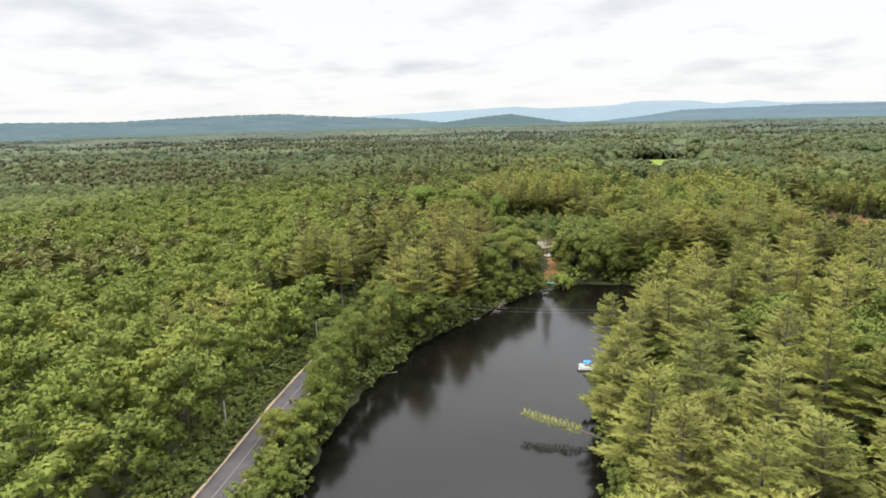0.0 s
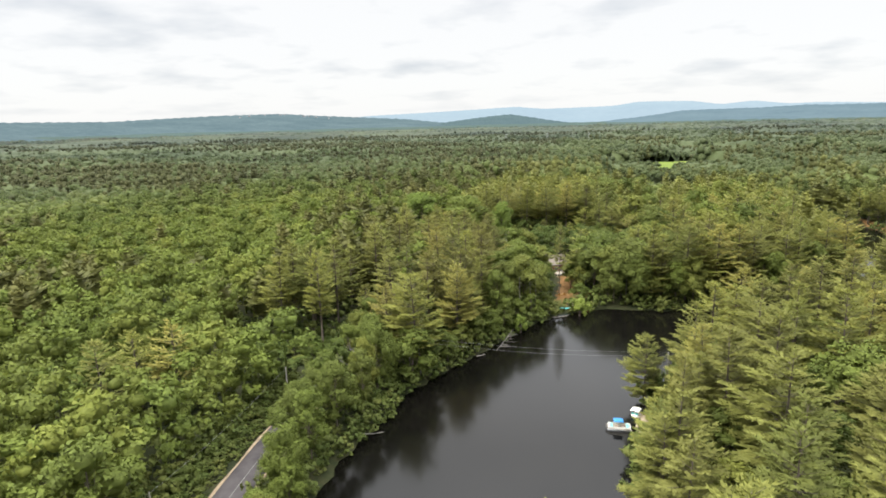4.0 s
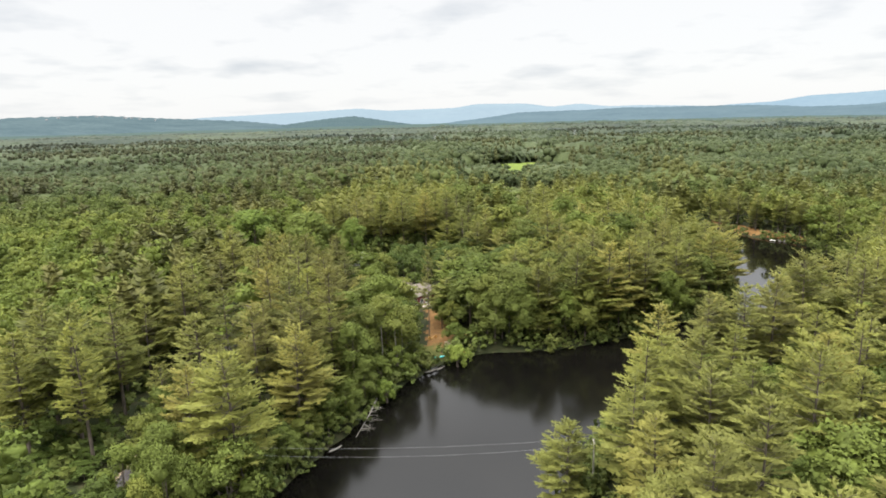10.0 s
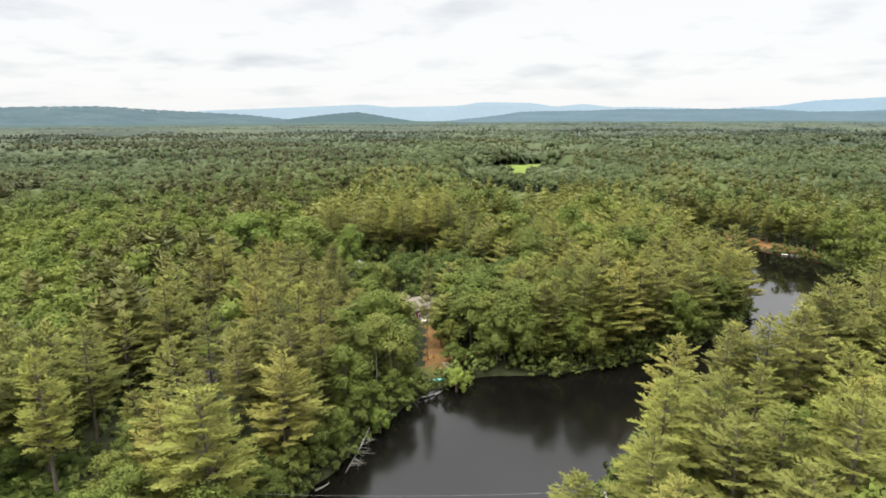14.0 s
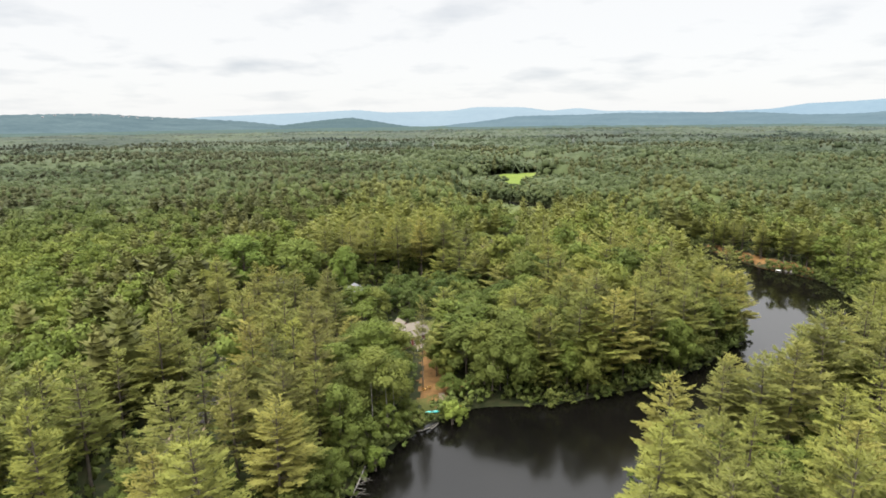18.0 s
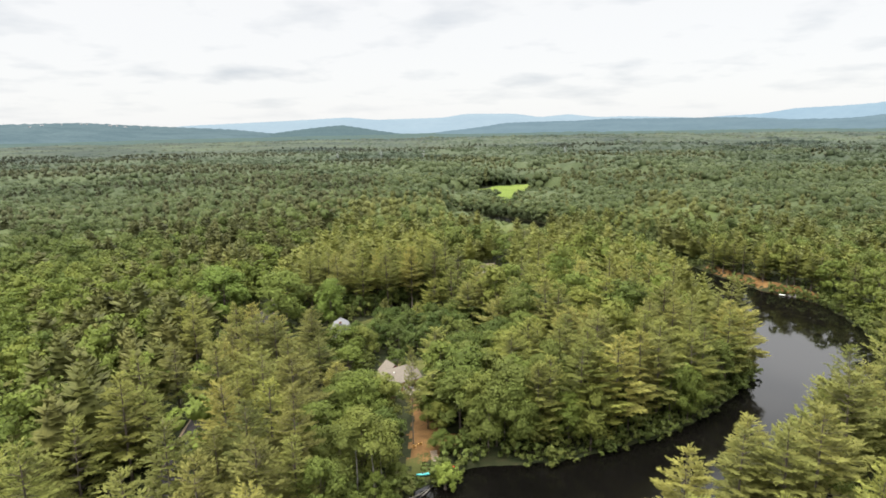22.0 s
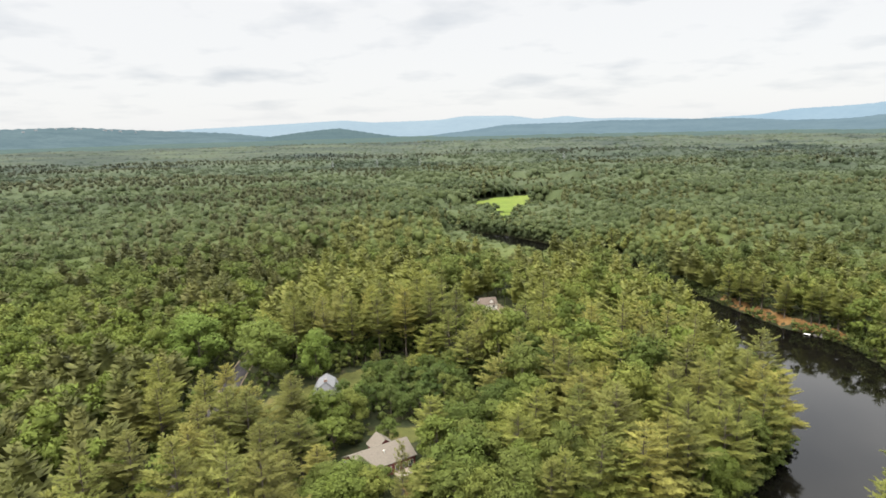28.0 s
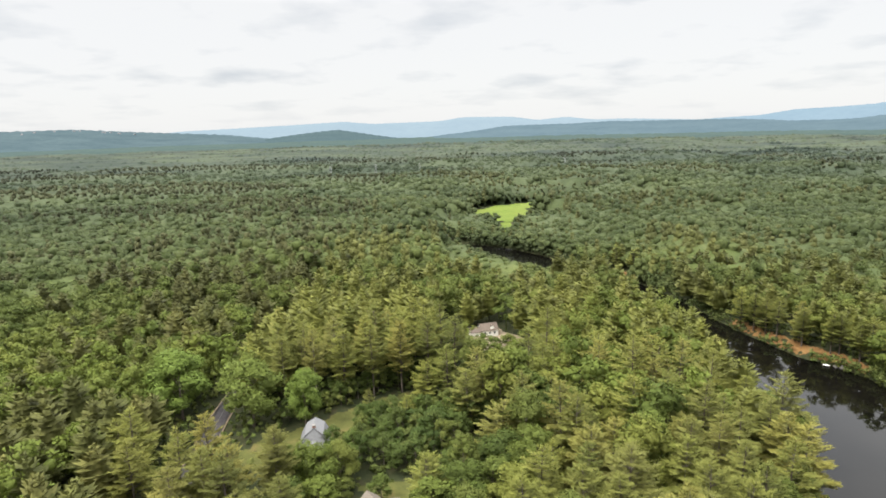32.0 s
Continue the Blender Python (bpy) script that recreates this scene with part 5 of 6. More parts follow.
def prism(points, faces, bevel=0.0):
    bm = bmesh.new()
    vs = [bm.verts.new(p) for p in points]
    for f in faces:
        bm.faces.new([vs[i] for i in f])
    bmesh.ops.recalc_face_normals(bm, faces=bm.faces)
    if bevel:
        bmesh.ops.bevel(bm, geom=list(bm.edges), offset=bevel, segments=2, affect="EDGES")
    return bm


BOX = ((0, 3, 2, 1), (4, 5, 6, 7), (0, 1, 5, 4), (1, 2, 6, 5), (2, 3, 7, 6), (3, 0, 4, 7))


def box(x0, x1, y0, y1, z0, z1, bevel=0.02):
    return prism([(x0, y0, z0), (x1, y0, z0), (x1, y1, z0), (x0, y1, z0), (x0, y0, z1), (x1, y0, z1), (x1, y1, z1), (x0, y1, z1)], BOX, bevel)


def solid(name, bm, mat, parent=None, label=""):
    me = bpy.data.meshes.new(name)
    bm.to_mesh(me)
    bm.free()
    me.materials.append(mat)
    ob = new(name, me)
    if parent is not None:
        ob.parent = parent
    return tagged(ob, label)


def gable_wing(house, cx, cy, length, depth, base, eave, ridge, walls, shingle, along="x", over=0.45):
    """One gabled block under a house: four thick walls, two roof slopes with overhang. The ridge runs along x or y."""
    lx, ly = (length / 2, depth / 2) if along == "x" else (depth / 2, length / 2)
    t = 0.22
    solid("wall", box(cx - lx, cx + lx, cy - ly, cy - ly + t, base, eave), walls, house)
    solid("wall", box(cx - lx, cx + lx, cy + ly - t, cy + ly, base, eave), walls, house)
    solid("wall", box(cx - lx, cx - lx + t, cy - ly + t, cy + ly - t, base, eave), walls, house)
    solid("wall", box(cx + lx - t, cx + lx, cy - ly + t, cy + ly - t, base, eave), walls, house)

    def put(u, v, z):
        return (cx + u, cy + v, z) if along == "x" else (cx + v, cy + u, z)

    hl, hd = length / 2, depth / 2
    for s in (-1, 1):
        pts = [put(s * hl, -hd, eave), put(s * hl, hd, eave), put(s * hl, 0, ridge - 0.05), put(s * (hl - t), -hd, eave), put(s * (hl - t), hd, eave), put(s * (hl - t), 0, ridge - 0.05)]
        solid("gable", prism(pts, ((0, 1, 2), (3, 5, 4), (0, 3, 4, 1), (1, 4, 5, 2), (2, 5, 3, 0))), walls, house)
        drop = (ridge - eave) / hd * over
        a, b = hl + over * 0.7, s * (hd + over)
        pts = []
        for lift in (0.03, 0.20):
            pts += [put(-a, 0, ridge + lift), put(a, 0, ridge + lift), put(a, b, eave - drop + lift), put(-a, b, eave - drop + lift)]
        solid("roof", prism(pts, BOX, 0.02), shingle, house)


def window(house, x, y, z, w, h, face):
    """A window set proud of a wall: white frame, dark pane. face: the side it looks to."""
    n = {"s": (0, -1), "n": (0, 1), "w": (-1, 0), "e": (1, 0)}[face]

    def slab(u0, u1, v0, v1, d0, d1):
        if n[0] == 0:
            ys = sorted((y + n[1] * d0, y + n[1] * d1))
            return box(x + u0, x + u1, ys[0], ys[1], z + v0, z + v1, 0.005)
        xs = sorted((x + n[0] * d0, x + n[0] * d1))
        return box(xs[0], xs[1], y + u0, y + u1, z + v0, z + v1, 0.005)

    win = solid("window", slab(-w / 2, w / 2, 0, h, 0.004, 0.04), M_GLASS, house)
    f = 0.10
    for q in ((-w / 2 - f, w / 2 + f, h, h + f), (-w / 2 - f, w / 2 + f, -f, 0), (-w / 2 - f, -w / 2, 0, h), (w / 2, w / 2 + f, 0, h), (-0.03, 0.03, 0, h)):
        solid("frame", slab(*q, 0.002, 0.075), M_WHITE, win)


def grey_house():
    """The long house with the grey roof, a front gable and a rear wing."""
    g = float(ground_z(-17.5, 121.0))
    house = new("house")
    e, r = 5.15 - g, 7.55 - g
    gable_wing(house, 0, 0, 15.0, 8.6, -0.5, e, r, M_RED, M_SHINGLE)
    gable_wing(house, -4.9, -5.6, 5.0, 4.2, -0.5, e - 0.25, r - 0.95, M_RED, M_SHINGLE, "y")
    gable_wing(house, 3.2, 5.0, 4.4, 5.0, -0.5, e, r - 0.35, M_RED, M_SHINGLE, "y")
    gable_wing(house, -9.2, 0.6, 4.0, 5.0, -0.5, e - 0.5, r - 1.3, M_WHITE, M_SHINGLE_PALE)
    for x in (-1.4, 0.4, 2.6, 4.4, 6.2):
        window(house, x, -4.3, 0.8, 1.1, 1.35, "s")
    window(house, -4.9, -8.1, 0.8, 1.2, 1.2, "s")
    window(house, 7.5, -1.5, 0.8, 1.1, 1.2, "e")
    window(house, 7.5, 1.5, 0.8, 1.1, 1.2, "e")
    door = solid("door", box(-2.75, -1.95, -4.36, -4.304, -0.1, 2.0, 0.01), M_WHITE, house, "white front door")
    solid("handle", box(-2.1, -2.04, -4.42, -4.362, 0.92, 1.02, 0.005), M_METAL, door)
    vent = solid("vent_pipe", box(0.4, 0.62, -1.9, -1.68, r - 1.2, r - 0.35), M_WHITE, house)
    solid("cap", box(0.34, 0.68, -1.96, -1.62, r - 0.35, r - 0.28, 0.01), M_WHITE, vent)
    house.matrix_basis = pose(-17.6, 122.6, g, 0, 0, 33.4)
    tagged(house, "long dark red house with a grey shingle roof in the woods", "house")
    deck = new("deck")
    solid("platform", box(-2.2, 2.2, -1.6, 1.6, 0.45, 0.6), M_PLANK, deck)
    for x in (-2.1, -0.7, 0.7, 2.1):
        solid("post", box(x - 0.06, x + 0.06, -1.6, -1.48, -0.4, 1.5, 0.01), M_WHITE, deck)
    for z in (0.95, 1.4):
        solid("rail", box(-2.2, 2.2, -1.58, -1.5, z, z + 0.08, 0.01), M_WHITE, deck)
    for k in range(12):
        x = -2.0 + k * 0.365
        solid("baluster", box(x - 0.02, x + 0.02, -1.56, -1.52, 0.6, 0.95, 0.004), M_WHITE, deck)
    c, s = math.cos(radians(33.4)), math.sin(radians(33.4))
    deck.matrix_basis = pose(-17.6 + 3.4 * c + 6.05 * s, 122.6 + 3.4 * s - 6.05 * c, g, 0, 0, 33.4)
    tagged(deck, "low wooden deck with white railing along the house front", "deck")


def white_house():
    g = float(ground_z(-36.7, 159.5))
    house = new("house")
    t = 0.22
    low, knee, top = 5.3 - g, 8.0 - g, 9.5 - g
    for q in ((-3.7, 3.7, -4.2, -4.2 + t), (-3.7, 3.7, 4.2 - t, 4.2), (-3.7, -3.7 + t, -4.2 + t, 4.2 - t), (3.7 - t, 3.7, -4.2 + t, 4.2 - t)):
        solid("wall", box(*q, -0.5, low), M_WHITE, house)
    # the gambrel: steep lower slopes, flat upper ones
    line = ((-4.1, low - 0.25, -4.4), (-2.5, knee, -3.4), (0.0, top, -2.1), (2.5, knee, -3.4), (4.1, low - 0.25, -4.4))
    for s in (-1, 1):
        rim = [(-3.7, low, 0), (-2.45, knee - 0.08, 0.95), (0, top - 0.08, 2.2), (2.45, knee - 0.08, 0.95), (3.7, low, 0)]
        lean = 1 if s < 0 else 0   # the front end is hipped back
        pts = [(x, s * (4.2 - lean * b), z) for x, z, b in rim] + [(x, s * (4.2 - t - lean * b), z) for x, z, b in rim]
        solid("gable", prism(pts, ((0, 1, 2, 3, 4), (9, 8, 7, 6, 5)) + tuple((k, (k + 1) % 5, 5 + (k + 1) % 5, 5 + k) for k in range(5))), M_SHINGLE_PALE, house)
    for (x0, z0, y0), (x1, z1, y1) in zip(line[:-1], line[1:]):
        pts = []
        for lift in (0.03, 0.19):
            pts += [(x0, y0, z0 + lift), (x1, y1, z1 + lift), (x1, 4.5, z1 + lift), (x0, 4.5, z0 + lift)]
        solid("roof", prism(pts, BOX, 0.02), M_SHINGLE_PALE, house)
    gable_wing(house, -0.2, -5.2, 2.2, 6.6, -0.5, 5.0 - g, 7.0 - g, M_WHITE, M_SHINGLE_PALE, "y", 0.2)
    for x in (-2.0, 1.4):
        window(house, x, -6.3, 1.2, 0.9, 1.2, "s")
    for y in (-2.2, 1.0):
        window(house, -3.7, y, 1.0, 0.95, 1.3, "w")
        window(house, 3.7, y, 1.0, 0.95, 1.3, "e")
    ch = solid("chimney", box(-0.45, 0.45, -1.9, -1.0, 8.6 - g, 10.1 - g), M_BRICK, house, "red brick chimney")
    solid("cap", box(-0.52, 0.52, -1.97, -0.93, 10.1 - g, 10.22 - g), M_STONE, ch)
    house.matrix_basis = pose(-36.7, 159.5, g, 0, 0, 7)
    tagged(house, "small white clapboard house with a pale grey gambrel roof", "house")


def brown_house():
    g = float(ground_z(18, 251))
    house = new("house")
    gable_wing(house, 0, 0, 9.5, 7.0, -0.5, 3.2, 5.9, M_WHITE, M_SHINGLE_BROWN)
    gable_wing(house, -7.4, -0.6, 6.0, 5.5, -0.5, 2.6, 4.4, M_WHITE, M_SHINGLE_BROWN, "x")
    gable_wing(house, 1.6, -2.1, 2.2, 2.0, 3.3, 4.6, 5.5, M_WHITE, M_SHINGLE_BROWN, "y", 0.2)
    for x in (-2.6, 0.2, 2.8):
        window(house, x, -3.5, 0.9, 1.0, 1.3, "s")
    window(house, -4.75, 0.9, 3.3, 0.9, 1.1, "w")
    house.matrix_basis = pose(18.0, 252.0, g, 0, 0, 14) @ Matrix.Diagonal((0.78, 0.78, 0.78, 1))
    tagged(house, "white house with a brown shingle roof and dormer", "house")


grey_house()
white_house()
brown_house()


def stick(name, p, r, mat, sides=8, parent=None, label=""):
    ob = new(name, mesh_of(name, *tube(p, r, sides)[:2], mat, True))
    if parent is not None:
        ob.parent = parent
    return tagged(ob, label)


def utility_pole(x, y, top, arm=True, spin=0.0):
    g = float(ground_z(x, y))
    root = new("utility_pole")
    root.location = (x, y, g - 0.3)
    h = top - g + 0.3
    stick("pole", [(0, 0, 0), (0.03, 0, h / 2), (0, 0, h)], [0.16, 0.14, 0.11], M_POLE, 10, root)
    if arm:
        a = solid("crossarm", box(-0.95, 0.95, -0.06, 0.06, h - 0.7, h - 0.56), M_POLE, root)
        for k in (-0.85, 0.85):
            stick("insulator", [(k, 0, h - 0.56), (k, 0, h - 0.45), (k, 0, h - 0.36)], [0.05, 0.06, 0.03], M_STONE, 8, a)
    root.rotation_euler = (0, 0, radians(spin))
    return tagged(root, "weathered wooden utility pole with wires", "utility pole", "poles of the power line")


def wire(a, b, sag, r=0.022):
    s = np.linspace(0, 1, 25)
    p = np.outer(1 - s, a) + np.outer(s, b)
    p[:, 2] -= sag * 4 * s * (1 - s)
    ob = new("wire", mesh_of("wire", *tube(p, np.full(25, r), 4)[:2], M_WIRE, True))
    return tagged(ob, "thin grey overhead power wire", "wire", "overhead wires")


utility_pole(-54.6, -39, 8.6, False, 12)
utility_pole(-49.5, -82, 9.0, False, 12)
utility_pole(-57.5, 4, 9.2, False, 8)
utility_pole(-39.0, 23.4, 10.2, True, 90)
utility_pole(17.5, 24.2, 10.4, True, 90)
wire((-54.6, -39, 8.4), (-49.5, -82, 8.8), 0.9, 0.012)
wire((-54.6, -39, 8.4), (-57.5, 4, 9.0), 0.9, 0.012)
wire((-39.0, 24.3, 9.9), (17.5, 25.1, 10.0), 0.9, 0.012)
wire((-39.0, 22.5, 9.9), (17.5, 23.3, 10.0), 1.3, 0.012)


def hull(length, width, height, n=14):
    """A small boat's shell with pointed ends, along x."""
    rows = []
    for u in np.linspace(-1, 1, n):
        w = width / 2 * (1 - abs(u) ** 2.6) + 0.02
        up = 0.16 * height * abs(u) ** 3
        rows.append([(u * length / 2, w * c, height * (0.5 - 0.5 * s) + up) for c, s in ((-0.55, -0.85), (-1, 0.0), (-0.8, 0.8), (0, 1.0), (0.8, 0.8), (1, 0.0), (0.55, -0.85))])
    v = np.array(rows).reshape(-1, 3)
    i = np.arange(n * 7).reshape(n, 7)
    j = np.roll(i, -1, 1)
    f = np.stack([i[:-1], j[:-1], j[1:], i[1:]], -1).reshape(-1, 4)
    return v, f


def kayak(x, y, z, spin, mat, label, tip=0.0):
    root = new("kayak")
    part("hull", mesh_of("hull", *hull(3.2, 0.75, 0.36), mat, True), root)
    rim = [(0.45 * math.cos(a), 0.22 * math.sin(a), 0.37) for a in np.linspace(0, 6.283, 15)]
    stick("cockpit_rim", rim, np.full(15, 0.03), M_STONE, 5, root)
    part("seat", mesh_of("seat", *tube([(-0.2, 0, 0.34), (-0.32, 0, 0.55)], [0.16, 0.14], 6)[:2], M_STONE), root)
    root.matrix_basis = pose(x, y, z, tip, 0, spin)
    return tagged(root, label, "kayak")


kayak(-7.1, 81.4, float(ground_z(-7.1, 81.4)) + 0.06, 8, M_TEAL, "teal plastic kayak lying on the grassy bank")
kayak(-2.0, 84.2, float(ground_z(-2.0, 84.2)) + 0.08, 20, M_REDPL, "red plastic kayak lying at the water's edge")


def lawn_chair(x, y, spin):
    root = new("lawn_chair")
    solid("seat", box(-0.3, 0.3, -0.3, 0.3, 0.36, 0.42), M_YELLOW, root)
    solid("backrest", prism([(-0.3, 0.26, 0.4), (0.3, 0.26, 0.4), (0.3, 0.32, 0.4), (-0.3, 0.32, 0.4), (-0.27, 0.5, 1.0), (0.27, 0.5, 1.0), (0.27, 0.56, 1.0), (-0.27, 0.56, 1.0)], BOX, 0.01), M_YELLOW, root)
    for sx in (-1, 1):
        solid("armrest", box(sx * 0.36 - 0.07, sx * 0.36 + 0.07, -0.34, 0.34, 0.56, 0.6, 0.01), M_YELLOW, root)
        for sy in (-0.27, 0.27):
            solid("leg", box(sx * 0.34 - 0.04, sx * 0.34 + 0.04, sy - 0.04, sy + 0.04, 0, 0.56, 0.01), M_YELLOW, root)
    root.matrix_basis = pose(x, y, float(ground_z(x, y)) + 0.05, 0, 0, spin)
    tagged(root, "yellow plastic lawn chair on the needle-covered clearing", "chair")


lawn_chair(-9.4, 90.4, 160)
lawn_chair(-8.2, 91.2, 195)


def steps():
    """A plank path down to the water."""
    root = new("plank_path")
    for k in range(9):
        u = k / 8
        x, y = -5.2 + 0.8 * u, 88.6 - 4.4 * u
        b = solid("plank", box(-0.75, 0.75, -0.2, 0.2, 0, 0.09), M_PLANK, root)
        b.matrix_basis = pose(x, y, float(ground_z(x, y)) + 0.06, 0, 0, 8 + 3 * math.sin(k))
    tagged(root, "weathered plank path from the clearing to the water", "path")


steps()


def pontoon_boat(x, y, spin):
    root = new("pontoon_boat")
    for s in (-0.85, 0.85):
        stick("float", [(-2.9, s, 0.28), (-2.5, s, 0.2), (2.3, s, 0.2), (2.9, s, 0.38)], [0.08, 0.3, 0.3, 0.06], M_METAL, 10, root)
    solid("deck", box(-2.7, 2.6, -1.2, 1.2, 0.48, 0.58), M_PLANK, root)
    for y0, y1 in ((-1.2, -1.14), (1.14, 1.2)):
        solid("side_panel", box(-2.6, 2.5, y0, y1, 0.62, 1.12, 0.01), M_WHITE, root)
    for x0 in (-2.64, 2.5):
        solid("end_panel", box(x0, x0 + 0.06, -1.1, 1.1, 0.62, 1.12, 0.01), M_WHITE, root)
    for sx, sy in ((-1.3, -1.05), (0.8, -1.05), (-1.3, 1.05), (0.8, 1.05)):
        stick("canopy_pole", [(sx, sy, 0.58), (sx * 0.95, sy * 0.97, 2.3)], [0.025, 0.025], M_METAL, 6, root)
    top = []
    for u in np.linspace(-1, 1, 7):
        for v in np.linspace(-1, 1, 7):
            top.append((-0.25 + u * 1.15, v * 1.12, 2.42 - 0.14 * u * u - 0.1 * v * v))
    can = part("canopy", mesh_of("canopy", top, grid_faces(7, 7), M_BLUE, True), root, "bright blue canvas canopy")
    th = can.modifiers.new("thick", "SOLIDIFY")
    th.thickness = 0.04
    for x0 in (-2.3, 1.5):
        seat = solid("bench", box(x0, x0 + 0.75, -0.95, 0.95, 0.58, 0.95, 0.05), M_WHITE, root)
        solid("cushion", box(x0 + 0.04, x0 + 0.71, -0.9, 0.9, 0.953, 1.05, 0.04), M_TEAL, seat)
    solid("console", box(-0.3, 0.25, 0.35, 0.95, 0.58, 1.4, 0.05), M_WHITE, root)
    solid("outboard_motor", box(-3.15, -2.75, -0.2, 0.2, 0.25, 1.25, 0.08), M_STONE, root)
    root.matrix_basis = pose(x, y, -0.05, 0, 0, spin) @ Matrix.Diagonal((0.78, 0.78, 0.78, 1))
    tagged(root, "white pontoon boat with a blue canopy at the beach", "boat")


pontoon_boat(8.1, 9.6, 4)


def pedal_boat(x, y, spin):
    root = new("pedal_boat")
    part("hull", mesh_of("hull", *hull(2.6, 1.7, 0.55), M_WHITE, True), root)
    for s in (-0.35, 0.35):
        seat = solid("seat", box(-0.6, -0.1, s - 0.27, s + 0.27, 0.4, 0.62, 0.05), M_WHITE, root)
        solid("back", box(-0.72, -0.6, s - 0.27, s + 0.27, 0.55, 1.0, 0.04), M_TEAL, seat)
    for s in (-0.75, 0.75):
        for u in (-0.8, 0.5):
            stick("canopy_pole", [(u, s, 0.45), (u, s * 0.9, 1.5)], [0.02, 0.02], M_METAL, 6, root)
    top = []
    for u in np.linspace(-1, 1, 7):
        for v in np.linspace(-1, 1, 7):
            top.append((-0.15 + u * 1.0, v * 0.85, 1.62 - 0.16 * v * v - 0.08 * u * u))
    can = part("canopy", mesh_of("canopy", top, grid_faces(7, 7), M_WHITE, True), root, "white canopy")
    can.modifiers.new("thick", "SOLIDIFY").thickness = 0.03
    root.matrix_basis = pose(x, y, float(ground_z(x, y)) + 0.03, 0, 0, spin)
    tagged(root, "white pedal boat with a canopy pulled onto the sand", "boat")


pedal_boat(11.3, 15.9, 70)


def far_dock():
    root = new("dock")
    for k in range(8):
        solid("board", box(-1.2 + k * 0.3, -0.94 + k * 0.3, -0.55, 0.55, 0.42, 0.48, 0.005), M_WHITE, root)
    for x in (-1.1, 1.1):
        for y in (-0.5, 0.5):
            stick("post", [(x, y, -1.2), (x, y, 0.75)], [0.06, 0.06], M_POLE, 6, root)
    root.matrix_basis = pose(138.6, 214.2, 0, 0, 0, -38)
    tagged(root, "short white floating dock on the far bank", "dock")
    rng = np.random.default_rng(17)
    for k in range(14):
        v, f = blob(rng, 8, 5, 0.22)
        s = rng.uniform(0.35, 0.95)
        x, y = 142.5 + rng.uniform(-1.8, 2.5), 211.5 + rng.uniform(-1.6, 1.6)
        st = new("boulder", mesh_of("boulder", v * (s, s * 0.8, s * 0.6), f, M_STONE, True))
        st.location = (x, y, max(0.0, float(ground_z(x, y))) + 0.3 * s)
        tagged(st, "grey boulder on the far river bank", "boulder", "boulders on the far bank")


far_dock()


def fallen_tree():
    """A dead tree fallen from the bank into the water, with bare limbs."""
    rng = np.random.default_rng(23)
    root = new("fallen_tree")
    a, b = np.array([-19.2, 57.5, 1.6]), np.array([-21.6, 44.6, 0.05])
    stick("trunk", [a, (a + b) / 2 + (0.4, 0, 0.35), b], [0.17, 0.12, 0.05], M_DEAD, 7, root)
    for k in range(16):
        u = rng.uniform(0.2, 0.95)
        p = a + (b - a) * u + (0.3, 0, 0.2)
        d = np.array([rng.uniform(0.5, 1.2), rng.uniform(-0.9, 0.2), rng.uniform(-0.05, 0.5)]) * rng.uniform(1.3, 3.2)
        q = p + d
        q[2] = max(q[2], 0.02)
        m = (p + q) / 2 + rng.normal(0, 0.15, 3)
        limb = stick("limb", [p, m, q], [0.07, 0.045, 0.015], M_DEAD, 5, root)
        for j in range(2):
            e = m + rng.normal(0, 0.7, 3) + d * 0.2
            e[2] = max(e[2], 0.03)
            stick("twig", [m, (m + e) / 2 + rng.normal(0, 0.05, 3), e], [0.03, 0.02, 0.008], M_DEAD, 4, limb)
    tagged(root, "bleached dead tree fallen from the bank into the river", "fallen tree")
    for k, (x, y, s, ln) in enumerate(((-7.6, 75.6, 50, 4.2), (-8.8, 74.4, 38, 3.4), (-6.4, 76.0, 62, 3.6), (-36.4, -2.6, 30, 4.0), (-24.5, 40.0, 55, 3.0))):
        c, n = math.cos(radians(s)), math.sin(radians(s))
        z = 0.12 + 0.05 * k
        log = stick("driftwood_log", [(x - c * ln / 2, y - n * ln / 2, z + 0.25), (x, y, z), (x + c * ln / 2, y + n * ln / 2, z)], [0.16, 0.14, 0.08], M_DEAD, 8)
        tagged(log, "bleached driftwood log at the water's edge", "log", "driftwood logs")


fallen_tree()


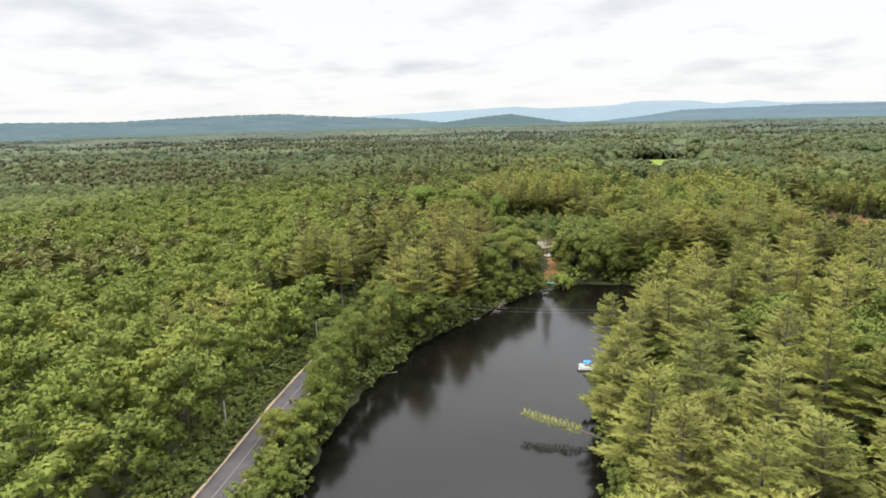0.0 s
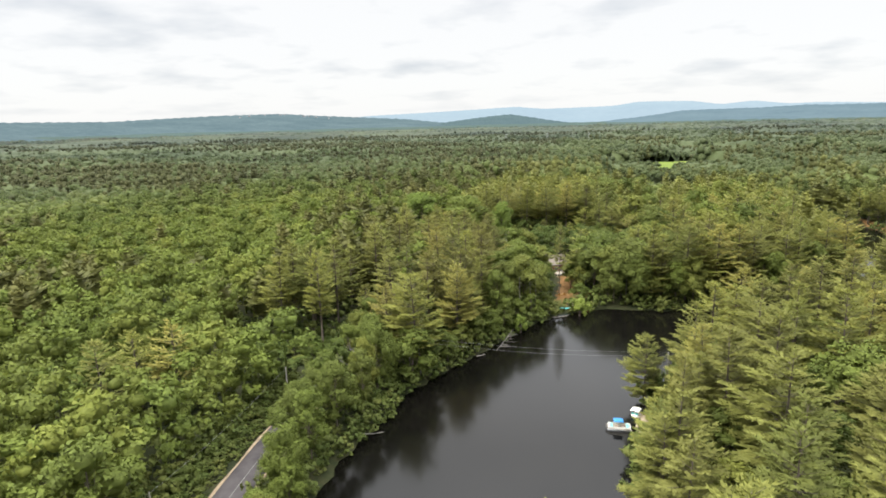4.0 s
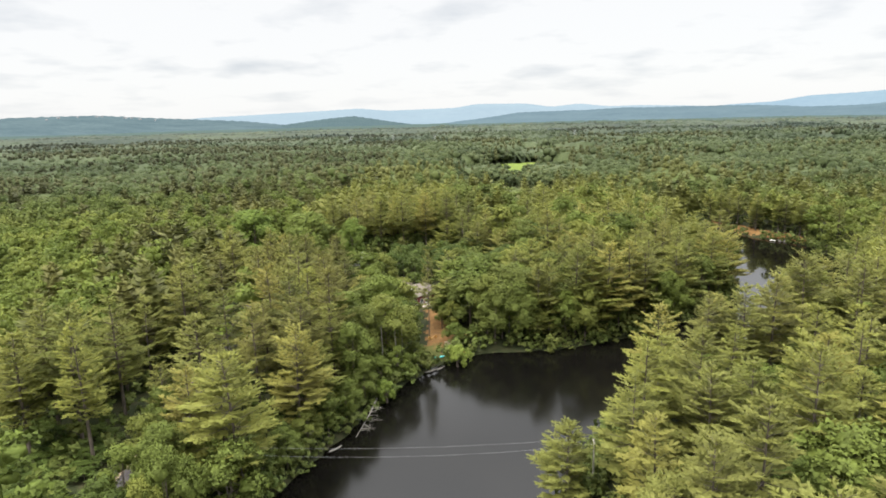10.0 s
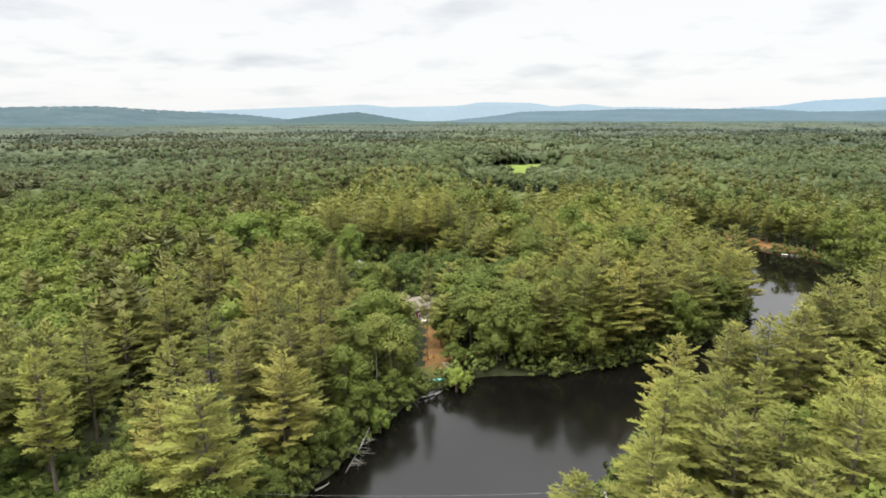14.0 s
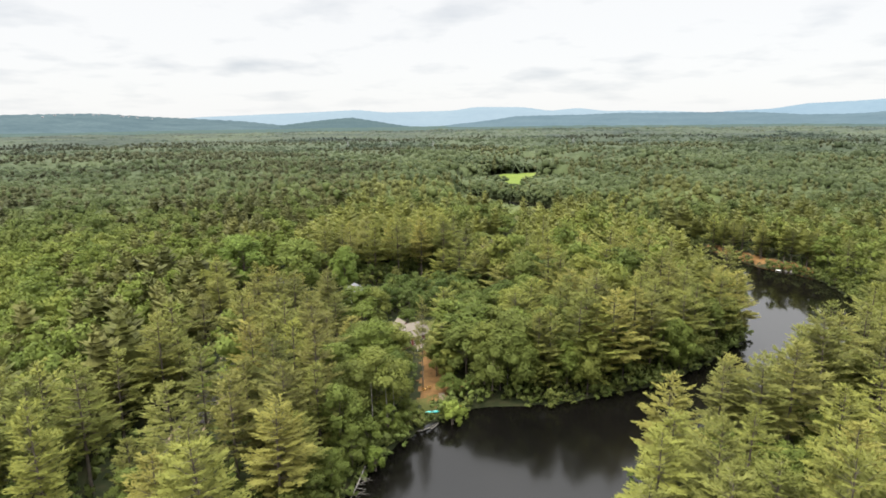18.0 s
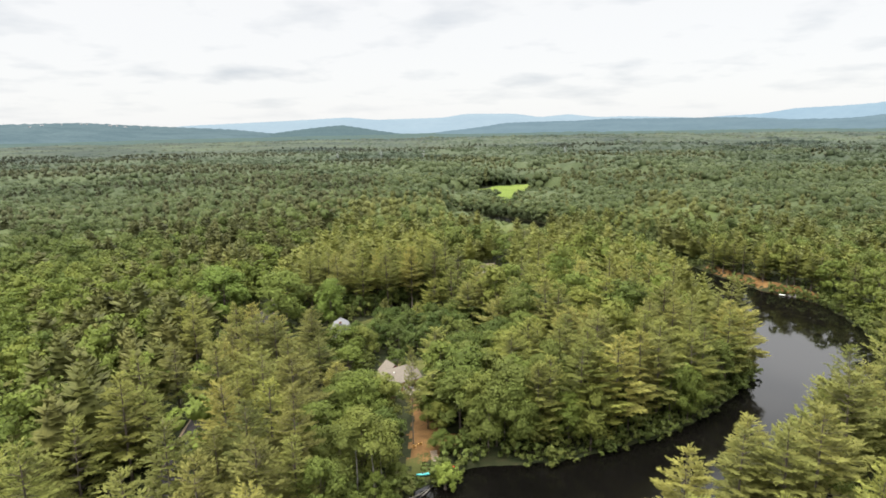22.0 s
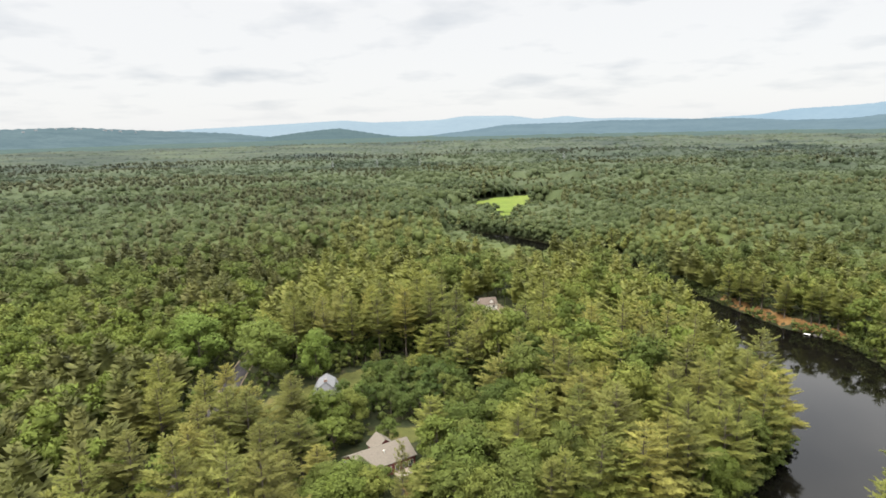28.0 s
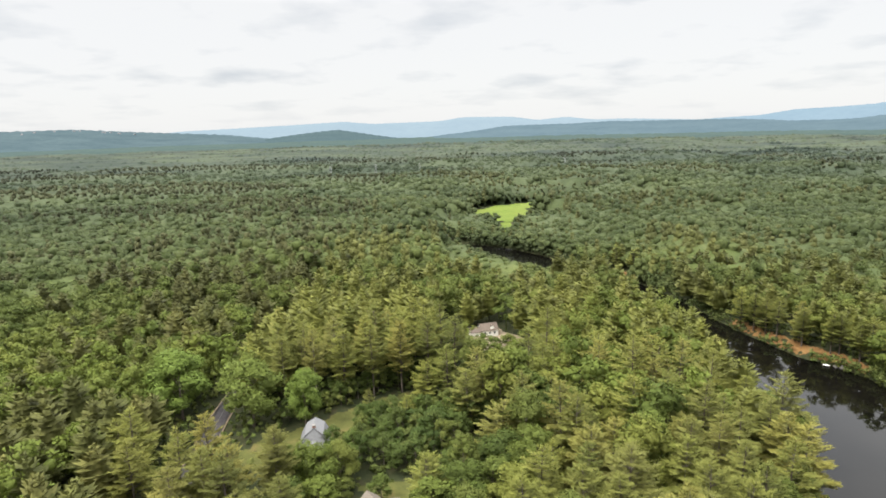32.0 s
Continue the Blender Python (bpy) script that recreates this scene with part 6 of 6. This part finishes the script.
def leaning_pine():
    """A young pine that leans far out over the water."""
    rng = np.random.default_rng(29)
    root = new("leaning_pine")
    base = np.array([13.2, -25.5, 1.2])
    tip = np.array([-2.2, -22.0, 3.2])
    s = np.linspace(0, 1, 8)
    line = np.outer(1 - s, base) + np.outer(s, tip) - np.outer(4 * s * (1 - s), (0, 0, -0.2))
    stick("trunk", line, np.linspace(0.16, 0.03, 8), M_BARK, 7, root)
    way = unit(tip - base)
    v = []
    for u in np.linspace(0.32, 1.0, 15):
        p = base + (tip - base) * u
        for sd in (-1, 1):
            out = unit(np.cross(way, (0, 0, 1)) * sd + way * 0.5 + (0, 0, 0.15))
            ln = 2.0 * (1.15 - 0.6 * u) * rng.uniform(0.7, 1.2)
            m = 7
            t = rng.uniform(0.2, 1.0, m * 3)
            c = p + out * (t * ln)[:, None] + rng.normal(0, 0.08, (m * 3, 3))
            d = unit(out + rng.normal(0, 0.5, (m * 3, 3)) + (0, 0, 0.3))
            bv, bn = blades(c, d, rng.uniform(0.4, 0.75, m * 3), rng.uniform(0.16, 0.3, m * 3), unit(rng.normal(0, 0.3, (m * 3, 3)) + (0, 0, 1)), rng)
            v.append((bv, tri_faces(bv), bn))
    v, f, n = join(*v)
    part("crown", mesh_of("crown", v, f, M_PINE, normals=n), root)
    tagged(root, "young pine leaning far out over the water", "pine tree")


leaning_pine()


def shrub(x, y, z, h, w, seed, mat, label):
    t, b, n = broad_model(seed, 4.0, 2.6, 9, 10, 20, 0.2, base=0.05)
    root = tree_thing("shrub", (t, None, n), mat, M_BARK, label, "shrub")
    root.matrix_basis = pose(x, y, z, 0, 0, seed * 37 % 360) @ Matrix.Diagonal((w, w, h / 4.0, 1))


shrub(-2.6, 77.2, 0.0, 5.0, 1.15, 201, M_BRIGHT, "bright green shrub hanging over the water on old logs")
shrub(-17.2, 57.6, 0.6, 4.6, 0.8, 202, M_BRIGHT, "bright green shrub on the bank above a fallen tree")
shrub(-14.2, 70.5, 0.4, 4.0, 0.8, 203, M_BROAD, "green shrub on the river bank")


def pale_trunks():
    rng = np.random.default_rng(31)
    for x, y, h in ((-16.5, 72.0, 11), (-15.2, 73.5, 10), (-36.6, 20.5, 9.5), (-34.8, 22.6, 8.5), (10.5, 90.3, 8), (-19.4, 70.4, 11)):
        g = float(ground_z(x, y))
        t = stick("birch_trunk", [(x, y, g - 0.2), (x + 0.15, y, g + h * 0.5), (x + rng.normal(0, 0.3), y, g + h)], [0.14, 0.11, 0.05], M_BIRCH, 7)
        tagged(t, "slender pale trunk at the edge of the woods", "tree trunk", "pale trunks at the bank")


pale_trunks()


# far walls are white; haze is painted in as a grey base colour
M_FAR_WALL = plain("hazy_white_wall", (0.24, 0.25, 0.26), 0.8, vary=0.05)
M_STEEL = plain("dull_grey_steel", (0.20, 0.21, 0.21), 0.7, vary=0.1)


def far_village():
    rng = np.random.default_rng(37)
    scene.view_layers[0].update()
    ridge = bpy.data.objects["backdrop_3"]
    for az, far, long in ((-33.0, 4330, 12), (-32.2, 4390, 16), (-30.9, 4420, 9), (-29.6, 4400, 14), (-29.2, 4410, 10), (-27.6, 4380, 22), (-27.1, 4400, 12), (-26.5, 4360, 17), (-25.4, 4330, 9)):
        a = radians(az)
        x, y = HILL_EYE[0] + far * math.sin(a), HILL_EYE[1] + far * math.cos(a)
        hit, place, _, _ = ridge.ray_cast(Vector((x, y, 500)), Vector((0, 0, -1)))
        house = new("far_house")
        gable_wing(house, 0, 0, long, 8, -4, 4.2, 7, M_FAR_WALL, M_SHINGLE_PALE, "x", 0.6)
        house.matrix_basis = pose(x, y, place.z if hit else 90.0, 0, 0, -az + rng.uniform(-25, 25))
        tagged(house, "distant white building on the wooded ridge", "house", "buildings on the ridge")


far_village()


def pylon(x, y, tall):
    """A far steel lattice tower of a power line."""
    root = new("power_pylon")
    for sx, sy in ((-1, -1), (1, -1), (1, 1), (-1, 1)):
        stick("leg", [(2.6 * sx, 2.6 * sy, 0), (0.5 * sx, 0.5 * sy, tall)], [0.22, 0.16], M_STEEL, 5, root)
    for k in range(6):
        z, w = tall * (k + 1) / 7, 2.6 - 2.1 * (k + 1) / 7
        for sy in (-1, 1):
            stick("brace", [(-w, sy * w, z), (w, sy * w, z + tall / 14)], [0.1, 0.1], M_STEEL, 4, root)
    for z, w in ((0.82, 4.5), (0.96, 3.2)):
        stick("arm", [(-w, 0, tall * z), (w, 0, tall * z)], [0.16, 0.16], M_STEEL, 4, root)
    root.location = (x, y, float(ground_z(x, y)) - 0.3)
    tagged(root, "distant grey steel power pylon above the forest", "pylon", "pylons of the power line")


PYLONS = [(-182, 1037), (-108, 1040), (-36, 1064), (220, 1112)]
for px, py in PYLONS:
    pylon(px, py, 28)
